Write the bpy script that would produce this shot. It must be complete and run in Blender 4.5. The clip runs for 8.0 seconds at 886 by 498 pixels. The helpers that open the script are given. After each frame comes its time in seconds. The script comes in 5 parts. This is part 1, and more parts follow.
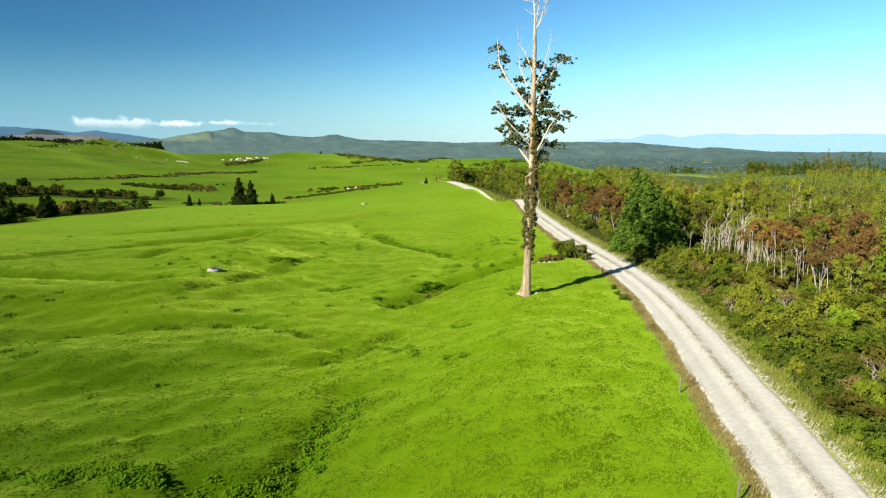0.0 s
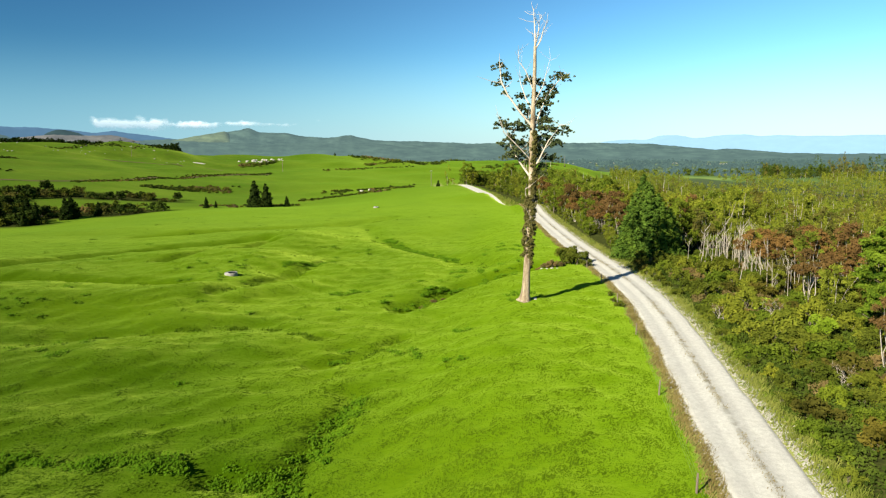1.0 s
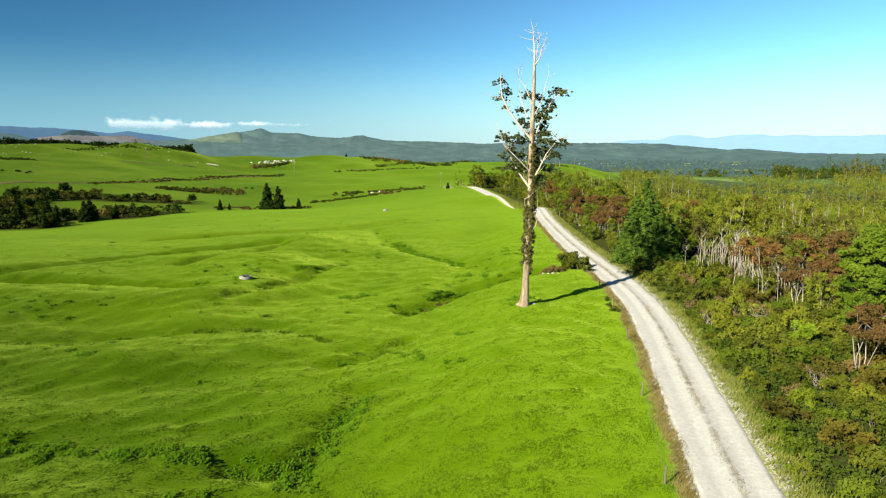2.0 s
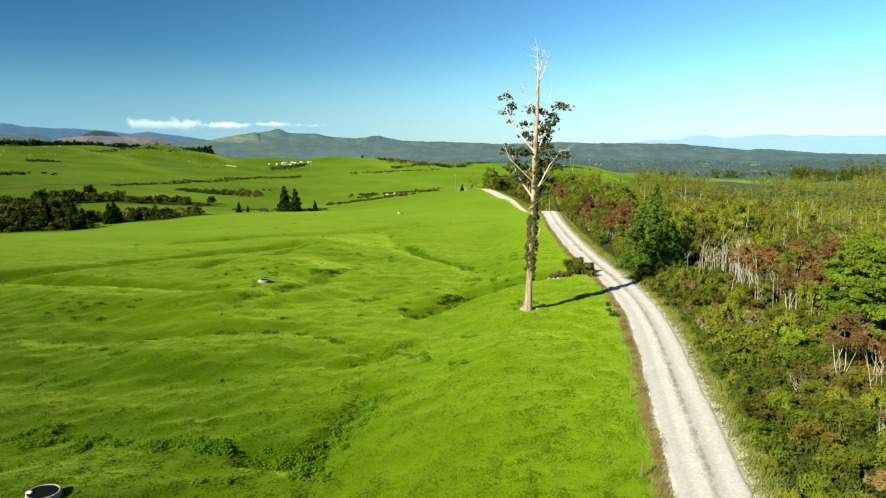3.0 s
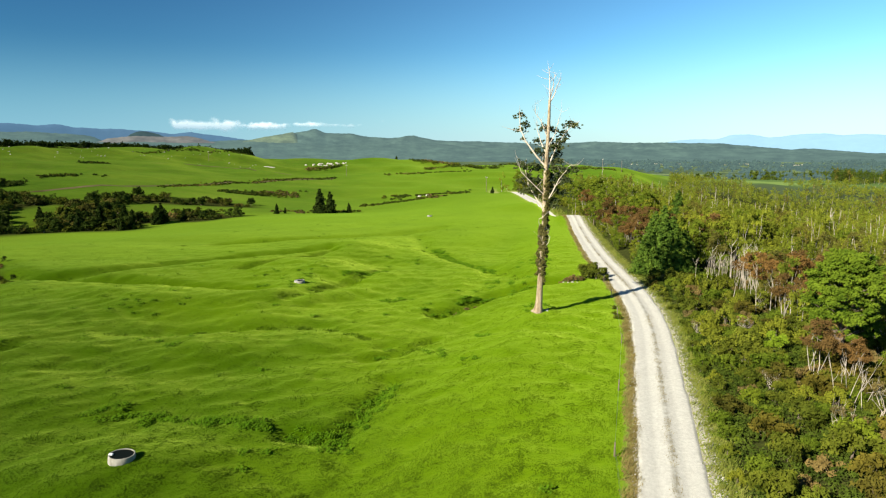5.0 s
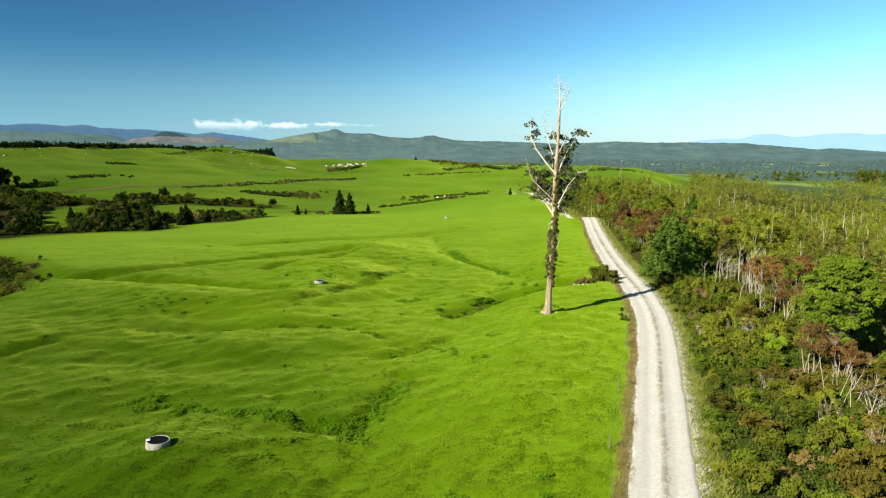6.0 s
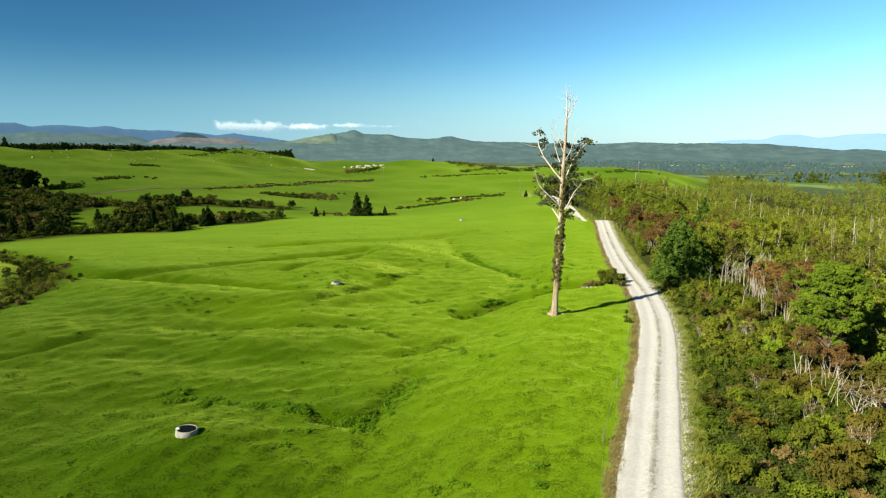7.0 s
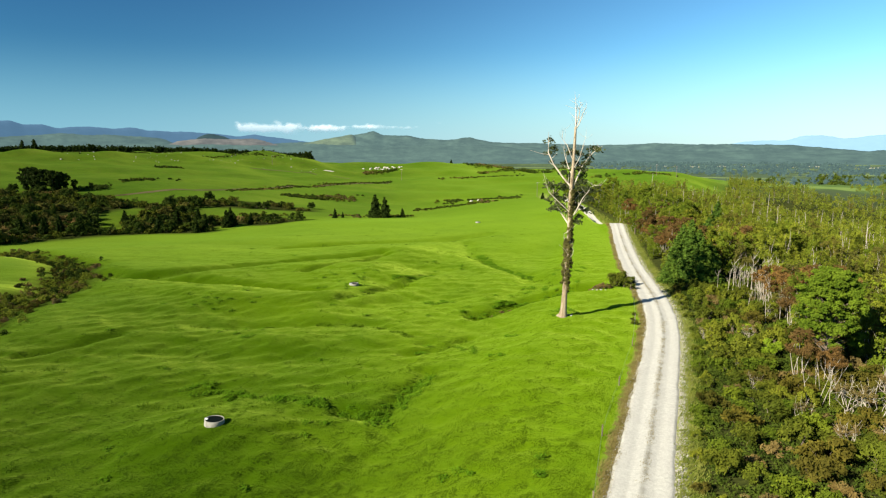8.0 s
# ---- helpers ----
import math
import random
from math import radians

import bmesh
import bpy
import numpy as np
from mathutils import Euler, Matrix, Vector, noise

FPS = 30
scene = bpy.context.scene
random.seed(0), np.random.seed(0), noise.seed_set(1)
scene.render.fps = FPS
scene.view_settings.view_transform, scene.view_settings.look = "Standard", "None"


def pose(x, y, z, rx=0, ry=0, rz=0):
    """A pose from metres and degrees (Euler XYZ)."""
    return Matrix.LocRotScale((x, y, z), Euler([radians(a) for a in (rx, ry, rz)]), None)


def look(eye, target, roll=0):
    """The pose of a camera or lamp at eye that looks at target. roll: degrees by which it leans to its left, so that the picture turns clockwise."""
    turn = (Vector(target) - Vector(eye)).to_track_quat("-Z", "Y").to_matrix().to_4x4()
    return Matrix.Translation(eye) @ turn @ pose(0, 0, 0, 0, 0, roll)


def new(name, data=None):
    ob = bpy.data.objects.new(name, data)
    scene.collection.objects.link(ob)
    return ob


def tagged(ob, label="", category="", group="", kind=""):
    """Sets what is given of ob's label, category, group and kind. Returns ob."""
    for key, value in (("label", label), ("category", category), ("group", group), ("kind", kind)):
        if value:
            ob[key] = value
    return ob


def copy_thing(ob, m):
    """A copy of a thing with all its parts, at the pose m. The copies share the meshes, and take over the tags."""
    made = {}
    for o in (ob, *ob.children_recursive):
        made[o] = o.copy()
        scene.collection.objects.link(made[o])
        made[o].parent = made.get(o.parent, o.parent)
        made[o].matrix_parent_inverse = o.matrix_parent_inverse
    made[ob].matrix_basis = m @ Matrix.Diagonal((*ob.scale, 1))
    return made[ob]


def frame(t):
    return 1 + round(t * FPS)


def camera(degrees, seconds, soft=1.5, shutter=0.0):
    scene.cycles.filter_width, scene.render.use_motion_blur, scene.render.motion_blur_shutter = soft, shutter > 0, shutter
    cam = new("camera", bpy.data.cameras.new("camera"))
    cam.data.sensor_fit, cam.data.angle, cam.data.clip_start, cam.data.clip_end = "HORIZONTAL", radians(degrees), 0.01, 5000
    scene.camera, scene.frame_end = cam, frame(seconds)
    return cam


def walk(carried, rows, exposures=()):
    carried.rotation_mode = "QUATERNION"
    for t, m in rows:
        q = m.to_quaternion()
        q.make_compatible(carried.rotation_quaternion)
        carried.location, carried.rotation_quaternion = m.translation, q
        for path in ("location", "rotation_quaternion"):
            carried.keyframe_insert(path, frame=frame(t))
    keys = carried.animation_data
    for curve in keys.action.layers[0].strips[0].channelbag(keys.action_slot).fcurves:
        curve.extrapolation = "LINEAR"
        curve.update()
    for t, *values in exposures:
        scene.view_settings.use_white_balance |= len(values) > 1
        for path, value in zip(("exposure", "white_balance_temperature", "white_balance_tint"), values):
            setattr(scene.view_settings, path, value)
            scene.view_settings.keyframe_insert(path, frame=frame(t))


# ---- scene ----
cam = camera(72.0, 8.0, soft=1.2)

# eye, a point ahead, lean
PATH = [
    (0, (-8.992, -56.303, 13.291), (-8.953, -54.328, 12.98), -0.2),
    (0.5, (-8.555, -57.751, 13.85), (-8.538, -55.775, 13.54), -0.1),
    (1, (-8.09, -59.313, 14.488), (-8.095, -57.337, 14.179), -0.1),
    (1.5, (-7.706, -60.809, 15.063), (-7.727, -58.834, 14.754), -0.1),
    (3, (-6.276, -65.522, 16.963), (-6.369, -63.548, 16.654), -0.1),
    (3.5, (-5.761, -67.046, 17.44), (-5.881, -65.073, 17.132), -0.1),
    (4, (-5.183, -68.612, 17.91), (-5.331, -66.641, 17.602), -0.1),
    (4.5, (-4.61, -70.088, 18.311), (-4.784, -68.12, 18.002), -0.1),
    (6, (-3.013, -74.624, 19.634), (-3.279, -72.667, 19.323), -0.1),
    (6.5, (-2.38, -76.113, 20.07), (-2.674, -74.159, 19.761), -0.1),
    (7, (-1.719, -77.671, 20.522), (-2.042, -75.721, 20.213), -0.1),
    (7.5, (-1.124, -79.113, 20.956), (-1.476, -77.168, 20.648), -0.1),
    (8, (-0.493, -80.663, 21.345), (-0.875, -78.723, 21.039), -0.1),
]
walk(cam, [(t, look(eye, ahead, lean)) for t, eye, ahead, lean in PATH])

# ---------------------------------------------------------------- world and sun
SUN_AZ, SUN_EL = math.atan2(-0.70, -0.715), radians(30)     # where the sun stands: behind the drone and to its left
world = bpy.data.worlds.new("sky")
scene.world = world
world.use_nodes = True
wn = world.node_tree
sky = wn.nodes.new("ShaderNodeTexSky")
sky.sky_type = "NISHITA"
sky.sun_disc = False
sky.sun_elevation = SUN_EL
sky.sun_rotation = SUN_AZ
sky.altitude = 200
sky.air_density, sky.dust_density, sky.ozone_density = 1.0, 0.1, 4.0
wn.nodes["Background"].inputs["Strength"].default_value = 0.465
# the clear sky is deepest at a right angle to the sun and paler opposite to it
way = wn.nodes.new("ShaderNodeTexCoord")
facing = wn.nodes.new("ShaderNodeVectorMath")
facing.operation = "DOT_PRODUCT"
facing.inputs[1].default_value = (0.65, 0.76, 0.0)
wn.links.new(way.outputs["Generated"], facing.inputs[0])
square = wn.nodes.new("ShaderNodeMath")
square.operation = "MULTIPLY"
wn.links.new(facing.outputs["Value"], square.inputs[0])
wn.links.new(facing.outputs["Value"], square.inputs[1])
deep = wn.nodes.new("ShaderNodeMix")
deep.data_type = "RGBA"
deep.inputs[6].default_value, deep.inputs[7].default_value = (0.32, 0.44, 0.52, 1), (1.16, 1.05, 1.02, 1)
wn.links.new(square.outputs[0], deep.inputs[0])
tint = wn.nodes.new("ShaderNodeVectorMath")
tint.operation = "MULTIPLY"
tint.inputs[1].default_value = (0.113, 0.149, 0.140)
wn.links.new(sky.outputs[0], tint.inputs[0])
rich = wn.nodes.new("ShaderNodeGamma")
rich.inputs["Gamma"].default_value = 1.35
wn.links.new(tint.outputs[0], rich.inputs["Color"])
shade = wn.nodes.new("ShaderNodeVectorMath")
shade.operation = "MULTIPLY"
wn.links.new(rich.outputs[0], shade.inputs[0])
wn.links.new(deep.outputs[2], shade.inputs[1])
split = wn.nodes.new("ShaderNodeSeparateXYZ")
wn.links.new(way.outputs["Generated"], split.inputs[0])
low = wn.nodes.new("ShaderNodeMapRange")
low.interpolation_type = "SMOOTHSTEP"
low.inputs["From Min"].default_value, low.inputs["From Max"].default_value = -0.02, 0.17
low.inputs["To Min"].default_value, low.inputs["To Max"].default_value = 0.85, 0.0
wn.links.new(split.outputs["Z"], low.inputs["Value"])
haze = wn.nodes.new("ShaderNodeMix")
haze.data_type = "RGBA"
veil = wn.nodes.new("ShaderNodeMix")
veil.data_type = "RGBA"
veil.inputs[6].default_value, veil.inputs[7].default_value = (0.235, 0.48, 0.66, 1), (0.58, 0.74, 0.80, 1)
wn.links.new(square.outputs[0], veil.inputs[0])
wn.links.new(veil.outputs[2], haze.inputs[7])
wn.links.new(low.outputs[0], haze.inputs[0])
wn.links.new(shade.outputs[0], haze.inputs[6])
wn.links.new(haze.outputs[2], wn.nodes["Background"].inputs["Color"])

sun_data = bpy.data.lights.new("sun", "SUN")
sun_data.energy, sun_data.angle, sun_data.color = 4.3, radians(0.55), (1.0, 0.92, 0.76)
sun = new("sun", sun_data)
sun_way = Vector((math.sin(SUN_AZ) * math.cos(SUN_EL), math.cos(SUN_AZ) * math.cos(SUN_EL), math.sin(SUN_EL)))
sun.matrix_world = look(sun_way * 400, (0, 0, 0))
scene.view_settings.exposure = 1.38


# ---------------------------------------------------------------- helpers for meshes
def smooth(e0, e1, v):
    u = np.clip((np.asarray(v, float) - e0) / (e1 - e0), 0, 1)
    return u * u * (3 - 2 * u)


def lattice(ix, iy, seed):
    h = (ix.astype(np.int64) * 374761393 + iy.astype(np.int64) * 668265263 + seed * 144269) & 0x7FFFFFFF
    h = ((h ^ (h >> 13)) * 1274126177) & 0x7FFFFFFF
    return ((h ^ (h >> 16)) & 0xFFFF) / 65535.0


def vnoise(x, y, seed=1):
    """Smooth noise from -1 to 1 on a unit lattice."""
    x, y = np.asarray(x, float), np.asarray(y, float)
    ix, iy = np.floor(x), np.floor(y)
    fx, fy = x - ix, y - iy
    fx, fy = fx * fx * (3 - 2 * fx), fy * fy * (3 - 2 * fy)
    a, b = lattice(ix, iy, seed), lattice(ix + 1, iy, seed)
    c, d = lattice(ix, iy + 1, seed), lattice(ix + 1, iy + 1, seed)
    return 2 * ((a * (1 - fx) + b * fx) * (1 - fy) + (c * (1 - fx) + d * fx) * fy) - 1


def mesh_of(name, verts, faces, shade=False):
    me = bpy.data.meshes.new(name)
    verts, faces = np.asarray(verts, np.float32), np.asarray(faces, np.int32)
    n, k = faces.shape
    me.vertices.add(len(verts))
    me.vertices.foreach_set("co", verts.ravel())
    me.loops.add(n * k)
    me.loops.foreach_set("vertex_index", faces.ravel())
    me.polygons.add(n)
    me.polygons.foreach_set("loop_start", np.arange(0, n * k, k, dtype=np.int32))
    me.update(calc_edges=True)
    if shade:
        me.polygons.foreach_set("use_smooth", np.ones(n, bool))
    return me


def part_of(name, me, material, parent=None, label=""):
    ob = new(name, me)
    if material is not None and not me.materials:
        me.materials.append(material)
    if parent is not None:
        ob.parent = parent
    if label:
        ob["label"] = label
    return ob


def join(pieces):
    """Several (verts, faces) of one face size as one."""
    vs, fs, k = [], [], 0
    for v, f in pieces:
        vs.append(np.asarray(v, float))
        fs.append(np.asarray(f) + k)
        k += len(v)
    return np.concatenate(vs), np.concatenate(fs)


def tube(points, radii, sides=7, rng=None, rough=0.0):
    """A tapered round stem along points, closed at its tip."""
    pts = [Vector(p) for p in points]
    vs, fs = [], []
    for i, p in enumerate(pts):
        d = (pts[min(i + 1, len(pts) - 1)] - pts[max(i - 1, 0)]).normalized()
        a = d.cross(Vector((0.31, 0.95, 0.05))).normalized()
        b = d.cross(a)
        for s in range(sides):
            w = 2 * math.pi * s / sides
            r = radii[i] * (1 + (rng.uniform(-rough, rough) if rng is not None else 0))
            vs.append(p + (a * math.cos(w) + b * math.sin(w)) * r)
    for i in range(len(pts) - 1):
        for s in range(sides):
            t = (s + 1) % sides
            fs.append((i * sides + s, i * sides + t, (i + 1) * sides + t, (i + 1) * sides + s))
    return np.array([tuple(v) for v in vs]), np.array(fs)


def leaves(centres, normals, size, rng, long=1.5, wild=0.7):
    """A pointed leaf at each centre, facing roughly along its normal."""
    n = len(centres)
    nor = normals + rng.normal(0, wild, (n, 3))
    nor /= np.linalg.norm(nor, axis=1)[:, None] + 1e-9
    side = np.cross(nor, rng.normal(0, 1, (n, 3)))
    side /= np.linalg.norm(side, axis=1)[:, None] + 1e-9
    up = np.cross(nor, side)
    s = (size * rng.uniform(0.6, 1.4, n))[:, None] if np.ndim(size) == 0 else (size * rng.uniform(0.7, 1.3, n))[:, None]
    a, b = up * s * long * 0.55, side * s * 0.55
    v = np.stack([centres - a * .8 - b, centres - a * .8 + b, centres + a], 1).reshape(-1, 3)
    f = np.arange(3 * n).reshape(n, 3)
    return v, f


def clump_leaves(clumps, per, size, rng, wild=0.7, long=1.5, flat=1.0, fill=0.55):
    """Leaves over and in blobs (x, y, z, r), more of them near the outside."""
    cs, ns = [], []
    for x, y, z, r in clumps:
        n = max(6, int(per * r * r))
        d = rng.normal(0, 1, (n, 3))
        d /= np.linalg.norm(d, axis=1)[:, None]
        d[:, 2] = np.where(d[:, 2] < -0.35, -d[:, 2], d[:, 2])
        rad = r * rng.uniform(fill, 1.0, n) * (1 + 0.22 * np.sin(d[:, 0] * 5 + x * 3) * np.cos(d[:, 1] * 4 + z))
        q = d * rad[:, None]
        q[:, 2] *= flat
        cs.append(q + (x, y, z))
        ns.append(d)
    cs, ns = np.concatenate(cs), np.concatenate(ns)
    return leaves(cs, ns, size, rng, long, wild)


# ---------------------------------------------------------------- the lie of the land
ROAD = [(1.3, -66), (2.7, -56), (3.85, -48.5), (4.72, -43), (5.27, -40.2), (6.0, -36.9), (6.85, -33), (8.2, -25), (9.45, -18.5), (10.5, -13.5), (12.4, -2.4), (13.4, 9.5), (13.5, 18.5), (13.2, 28),
        (13.3, 45), (13.9, 67), (15.0, 90), (15.6, 115), (14.2, 135), (10, 155), (6.5, 180), (3.4, 203), (-1, 228), (-6, 250), (-12, 270)]
ROAD_Y = np.array([p[1] for p in ROAD], float)
ROAD_X = np.array([p[0] for p in ROAD], float)


def road_x(y):
    """The road's middle line, softened."""
    y = np.asarray(y, float)
    return sum(np.interp(y + d, ROAD_Y, ROAD_X, left=ROAD_X[0]) * w for d, w in ((-7, .2), (-3, .2), (0, .2), (3, .2), (7, .2))) - 3.2 * smooth(-64, -120, y)


# height against distance from the paddock's near end, by bearing (x over depth)
SLOPES = {
    -0.75: ((0, 165, 195, 228, 262, 330, 430, 540, 620, 700, 850, 1200, 6000), (-2.0, -2.0, -5.5, -5, -1, 4, 9, 17, 24, 20, 2, -18, -22)),
    -0.25: ((0, 150, 212, 240, 300, 340, 375, 430, 524, 590, 650, 800, 1200, 6000), (-2.2, -2.0, -2.2, -5, -7.5, -8, -4, 0.3, 2.0, 8, 12, -4, -20, -22)),
    0.0: ((0, 120, 200, 285, 330, 400, 500, 600, 700, 900, 1200, 2400, 6000), (-2.0, -1.5, -0.9, 0.6, -4, -1.5, 4, 7.5, 3, -12, -20, -22, -22)),
    0.16: ((0, 100, 190, 212, 290, 380, 470, 540, 640, 900, 1200, 2400, 6000), (-0.4, -0.4, -0.3, -1.0, 0.3, 0, 3, 7, 2, -14, -20, -22, -22)),
    0.30: ((0, 100, 190, 260, 390, 480, 600, 760, 1200, 2400, 6000), (-0.4, -0.4, -2.5, -5.5, -12, -11, -5, -12, -20, -22, -22)),
    0.47: ((0, 90, 140, 185, 255, 390, 480, 620, 760, 1200, 6000), (-0.4, -0.6, -3.5, -7.5, -11.5, -18, -19, -6.5, -12, -22, -22)),
}


# low rises and dips of the paddock: x, y, height, reach
SWELLS = ((4.5, 148, 2.0, 11), (-29, -36.5, 1.3, 7), (-42.5, -5.5, -1.1, 9), (0, 0, .45, 5), (-35, 17, .4, 6), (-15, -9, -.5, 7), (-11, 14.5, .7, 5))


def band(b):
    """The wooded gully left of the paddock: nearest and farthest distance at a bearing."""
    keys = (-1.45, -1.0, -.9, -.77, -.66, -.5, -.43)
    return np.interp(b, keys, (205, 216, 218, 216, 211, 222, 240)), np.interp(b, keys, (345, 332, 312, 272, 298, 304, 290))


def glade(b, d):
    """The grassy gap between the gully's near and far rows of scrub."""
    return b > -.68 and 246 + 12 * max(0, b + .6) < d < 268 + 40 * max(0, b + .6)


def gully_x(y):
    return np.interp(y, (-50, -30, -13, 5, 20, 33, 42, 57), (-72, -77, -82, -87, -93, -108, -124, -148)) + 1.2 * np.sin(np.asarray(y) / 4)


def wood_edge(y):
    """Where the taller trees begin, right of the road."""
    return np.interp(y, (-80, -45, -35, -27, -20, -10, 0, 10, 17, 24, 32, 60, 215, 260), (24, 27, 28, 28.5, 29, 29.5, 35, 37, 33, 27, 22, 19.5, 12, -10))


# shallow channels that wind through the paddock: depth, width, course
CHANNELS = [
    (1.2, 1.9, ((-92, 24), (-76, 18), (-60, 16), (-46, 14.5), (-40, 13))),
    (1.0, 1.9, ((-84, 18), (-73, 21.6), (-63, 33), (-54.6, 43), (-42, 54))),
    (0.6, 1.1, ((-34, 8), (-31.5, 16), (-28.6, 25), (-26, 38))),
    (0.9, 1.1, ((-49, 28), (-43.8, 40), (-40, 52))),
    (0.50, 0.8, ((-18.5, -12.5), (-15, -9.7), (-12, -4))),
    (0.50, 0.8, ((-62, -23.4), (-58.5, -18.4), (-56, -14))),
    (1.2, 1.5, ((-13, 7), (-10.8, 9.8), (-8.1, 13.9), (-4.2, 17.8), (4, 21.5))),
    (0.6, 2.2, ((-26, 80), (-21.4, 60), (-12.6, 46), (-1.5, 27.6))),
    (0.60, 1.0, ((-20, -30), (-16.4, -30.2), (-15.3, -24.4), (-14.3, -19))),
    (0.8, 2.2, ((-70, 62), (-48, 74), (-34, 82), (-22, 96))),
    (0.35, 1.6, ((-50, -8), (-38, -5), (-26, -2), (-17, -8))),
]


# low banks that face the near end of the paddock: height, and the crest's y along x
BANKS = (
    (0.65, (-80, -76, -66, -52.6, -41, -34, -29, -24), (4, 9, 9.5, 5, 5, 10, 14.5, 20.5)),
    (0.42, (-72, -57, -44, -35, -28, -21, -14), (-17, -14, -11, -11.5, -10, -7, -4)),
    (0.22, (-66, -50, -38, -28, -20), (-29, -27, -24, -22, -19)),
    (0.40, (-75, -64, -56, -48, -40), (26, 31, 32.5, 32.5, 36)),
)


# knolls on the far pasture: bearing, distance, height, reach
MOUNDS = ((-.44, 575, 4.5, 22), (-.56, 590, 4, 26), (-.27, 560, 3.5, 26), (-.17, 540, 4.5, 30), (-.08, 520, 3.5, 26), (-.03, 470, 3, 24), (.03, 500, 4, 30), (.12, 520, 4, 26), (-.23, 480, 2.5, 24), (-.38, 470, 2.5, 26), (-.72, 560, 4, 30), (-.85, 540, 4, 32), (-.475, 600, 7.0, 30), (-.52, 610, 5.0, 16), (-.21, 595, 6.0, 34), (-.13, 605, 3.0, 22), (-.33, 620, 4.0, 26), (-.62, 640, 4, 30), (-1.0, 560, 5, 40), (.06, 560, 3, 22))


def from_line(x, y, line):
    best = np.full(np.shape(x), 1e9)
    for (ax, ay), (bx, by) in zip(line, line[1:]):
        ux, uy = bx - ax, by - ay
        t = np.clip(((x - ax) * ux + (y - ay) * uy) / (ux * ux + uy * uy), 0, 1)
        best = np.minimum(best, np.hypot(x - ax - t * ux, y - ay - t * uy))
    return best


def ground(x, y):
    x, y = np.broadcast_arrays(np.asarray(x, float), np.asarray(y, float))
    far = np.hypot(x + 5, y + 68)
    bear = np.where(y > -40, (x + 5) / np.maximum(y + 68, 28.0), (x + 5) / 28.0)
    keys = sorted(SLOPES)
    lines = [sum(np.interp(far * q, *SLOPES[k]) for q in (0.95, 0.98, 1.02, 1.05)) / 4 for k in keys]
    z = lines[0].copy()
    for i in range(1, len(keys)):
        z += (lines[i] - lines[i - 1]) * smooth(keys[i - 1], keys[i], bear)
    near = smooth(130, 60, np.hypot(x, y + 10))
    # the paddock's basin beside the low bank on which the tree and the road stand
    basin = -2.3 + 2.1 * smooth(-11, 0.5, x - 0.10 * y) + 1.5 * smooth(-26, -38, x) * smooth(-30, 10, y)
    z = z * (1 - near) + basin * near
    # swells of the paddock
    roll = vnoise(x / 34 + 0.3 * vnoise(x / 60, y / 60, 5), y / 13 + x / 90, 11) * 0.9 + vnoise(x / 11, y / 6, 12) * 0.26
    field = smooth(3, -8, x - road_x(y) + 6) * smooth(260, 60, far)
    z = z + roll * field
    for up, along, crest in BANKS:
        d = y - np.interp(x, along, crest)
        z = z + up * smooth(-7, .5, d) * np.exp(-(np.maximum(d, 0) / 5.0) ** 1.5) * smooth(along[0] - 8, along[0] + 4, x) * smooth(along[-1] + 5, along[-1] - 5, x)
    for deep_by, wide, line in CHANNELS:
        z = z - deep_by * np.exp(-(from_line(x, y, line) / wide) ** 2)
    for sx, sy, up, reach in SWELLS:
        z = z + up * np.exp(-((x - sx) ** 2 + (y - sy) ** 2) / reach ** 2)
    lumps = vnoise((x + y) / 2.6 + .5 * vnoise(x / 3, y / 3, 15), (y - x) / 1.5, 16) * 0.15 + vnoise((x + y) / 1.2, (y - x) / .8, 17) * 0.06
    z = z + lumps * smooth(-2.4, -4.0, x - road_x(y)) * smooth(170, 90, far)
    z = z + np.maximum(0, vnoise(x / 17, y / 14, 18)) * 2.6 * smooth(470, 510, far) * smooth(660, 620, far) * (.35 + .65 * smooth(-.38, -.46, bear)) * smooth(.02, -.04, bear)
    for mb, md, up, reach in MOUNDS:
        my = md / math.hypot(1, mb) - 68
        z = z + up * np.exp(-((x + 5 - mb * (my + 68)) ** 2 + 1.6 * (y - my) ** 2) / reach ** 2)
    z = z + vnoise(x / 24, y / 18, 19) * 1.5 * smooth(300, 380, far) * smooth(900, 600, far)
    z = z + vnoise(x / 60, y / 45, 13) * 1.6 * smooth(240, 420, far) * smooth(1500, 500, far)
    z = z + vnoise(x / 2.3, y / 1.7, 14) * 0.07 * smooth(300, 100, far)
    # small gully with bracken on the far left of the paddock
    gx = gully_x(y)
    z = z - 1.8 * np.exp(-((x - gx) / 6.5) ** 2) * smooth(-45, -20, y) * smooth(62, 45, y)
    # the road lies level on the bank, with a ditch at its left
    rx = road_x(y)
    on = smooth(5.5, 2.6, np.abs(x - rx)) * smooth(250, 228, y)
    level = -0.35 + 1.15 * np.exp(-((y - 108) / 12.0) ** 2) - 3.4 * np.exp(-((y - 142) / 19.0) ** 2) + 0.8 * smooth(175, 225, y)
    z = z * (1 - on) + level * on
    return z


def gz(x, y):
    return float(ground(np.array([x]), np.array([y]))[0])


# ---------------------------------------------------------------- materials
def nodes_of(name, rough=0.8, spec=0.25):
    m = bpy.data.materials.new(name)
    m.use_nodes = True
    t = m.node_tree
    p = t.nodes["Principled BSDF"]
    p.inputs["Roughness"].default_value = rough
    p.inputs["Specular IOR Level"].default_value = spec
    return m, t, p


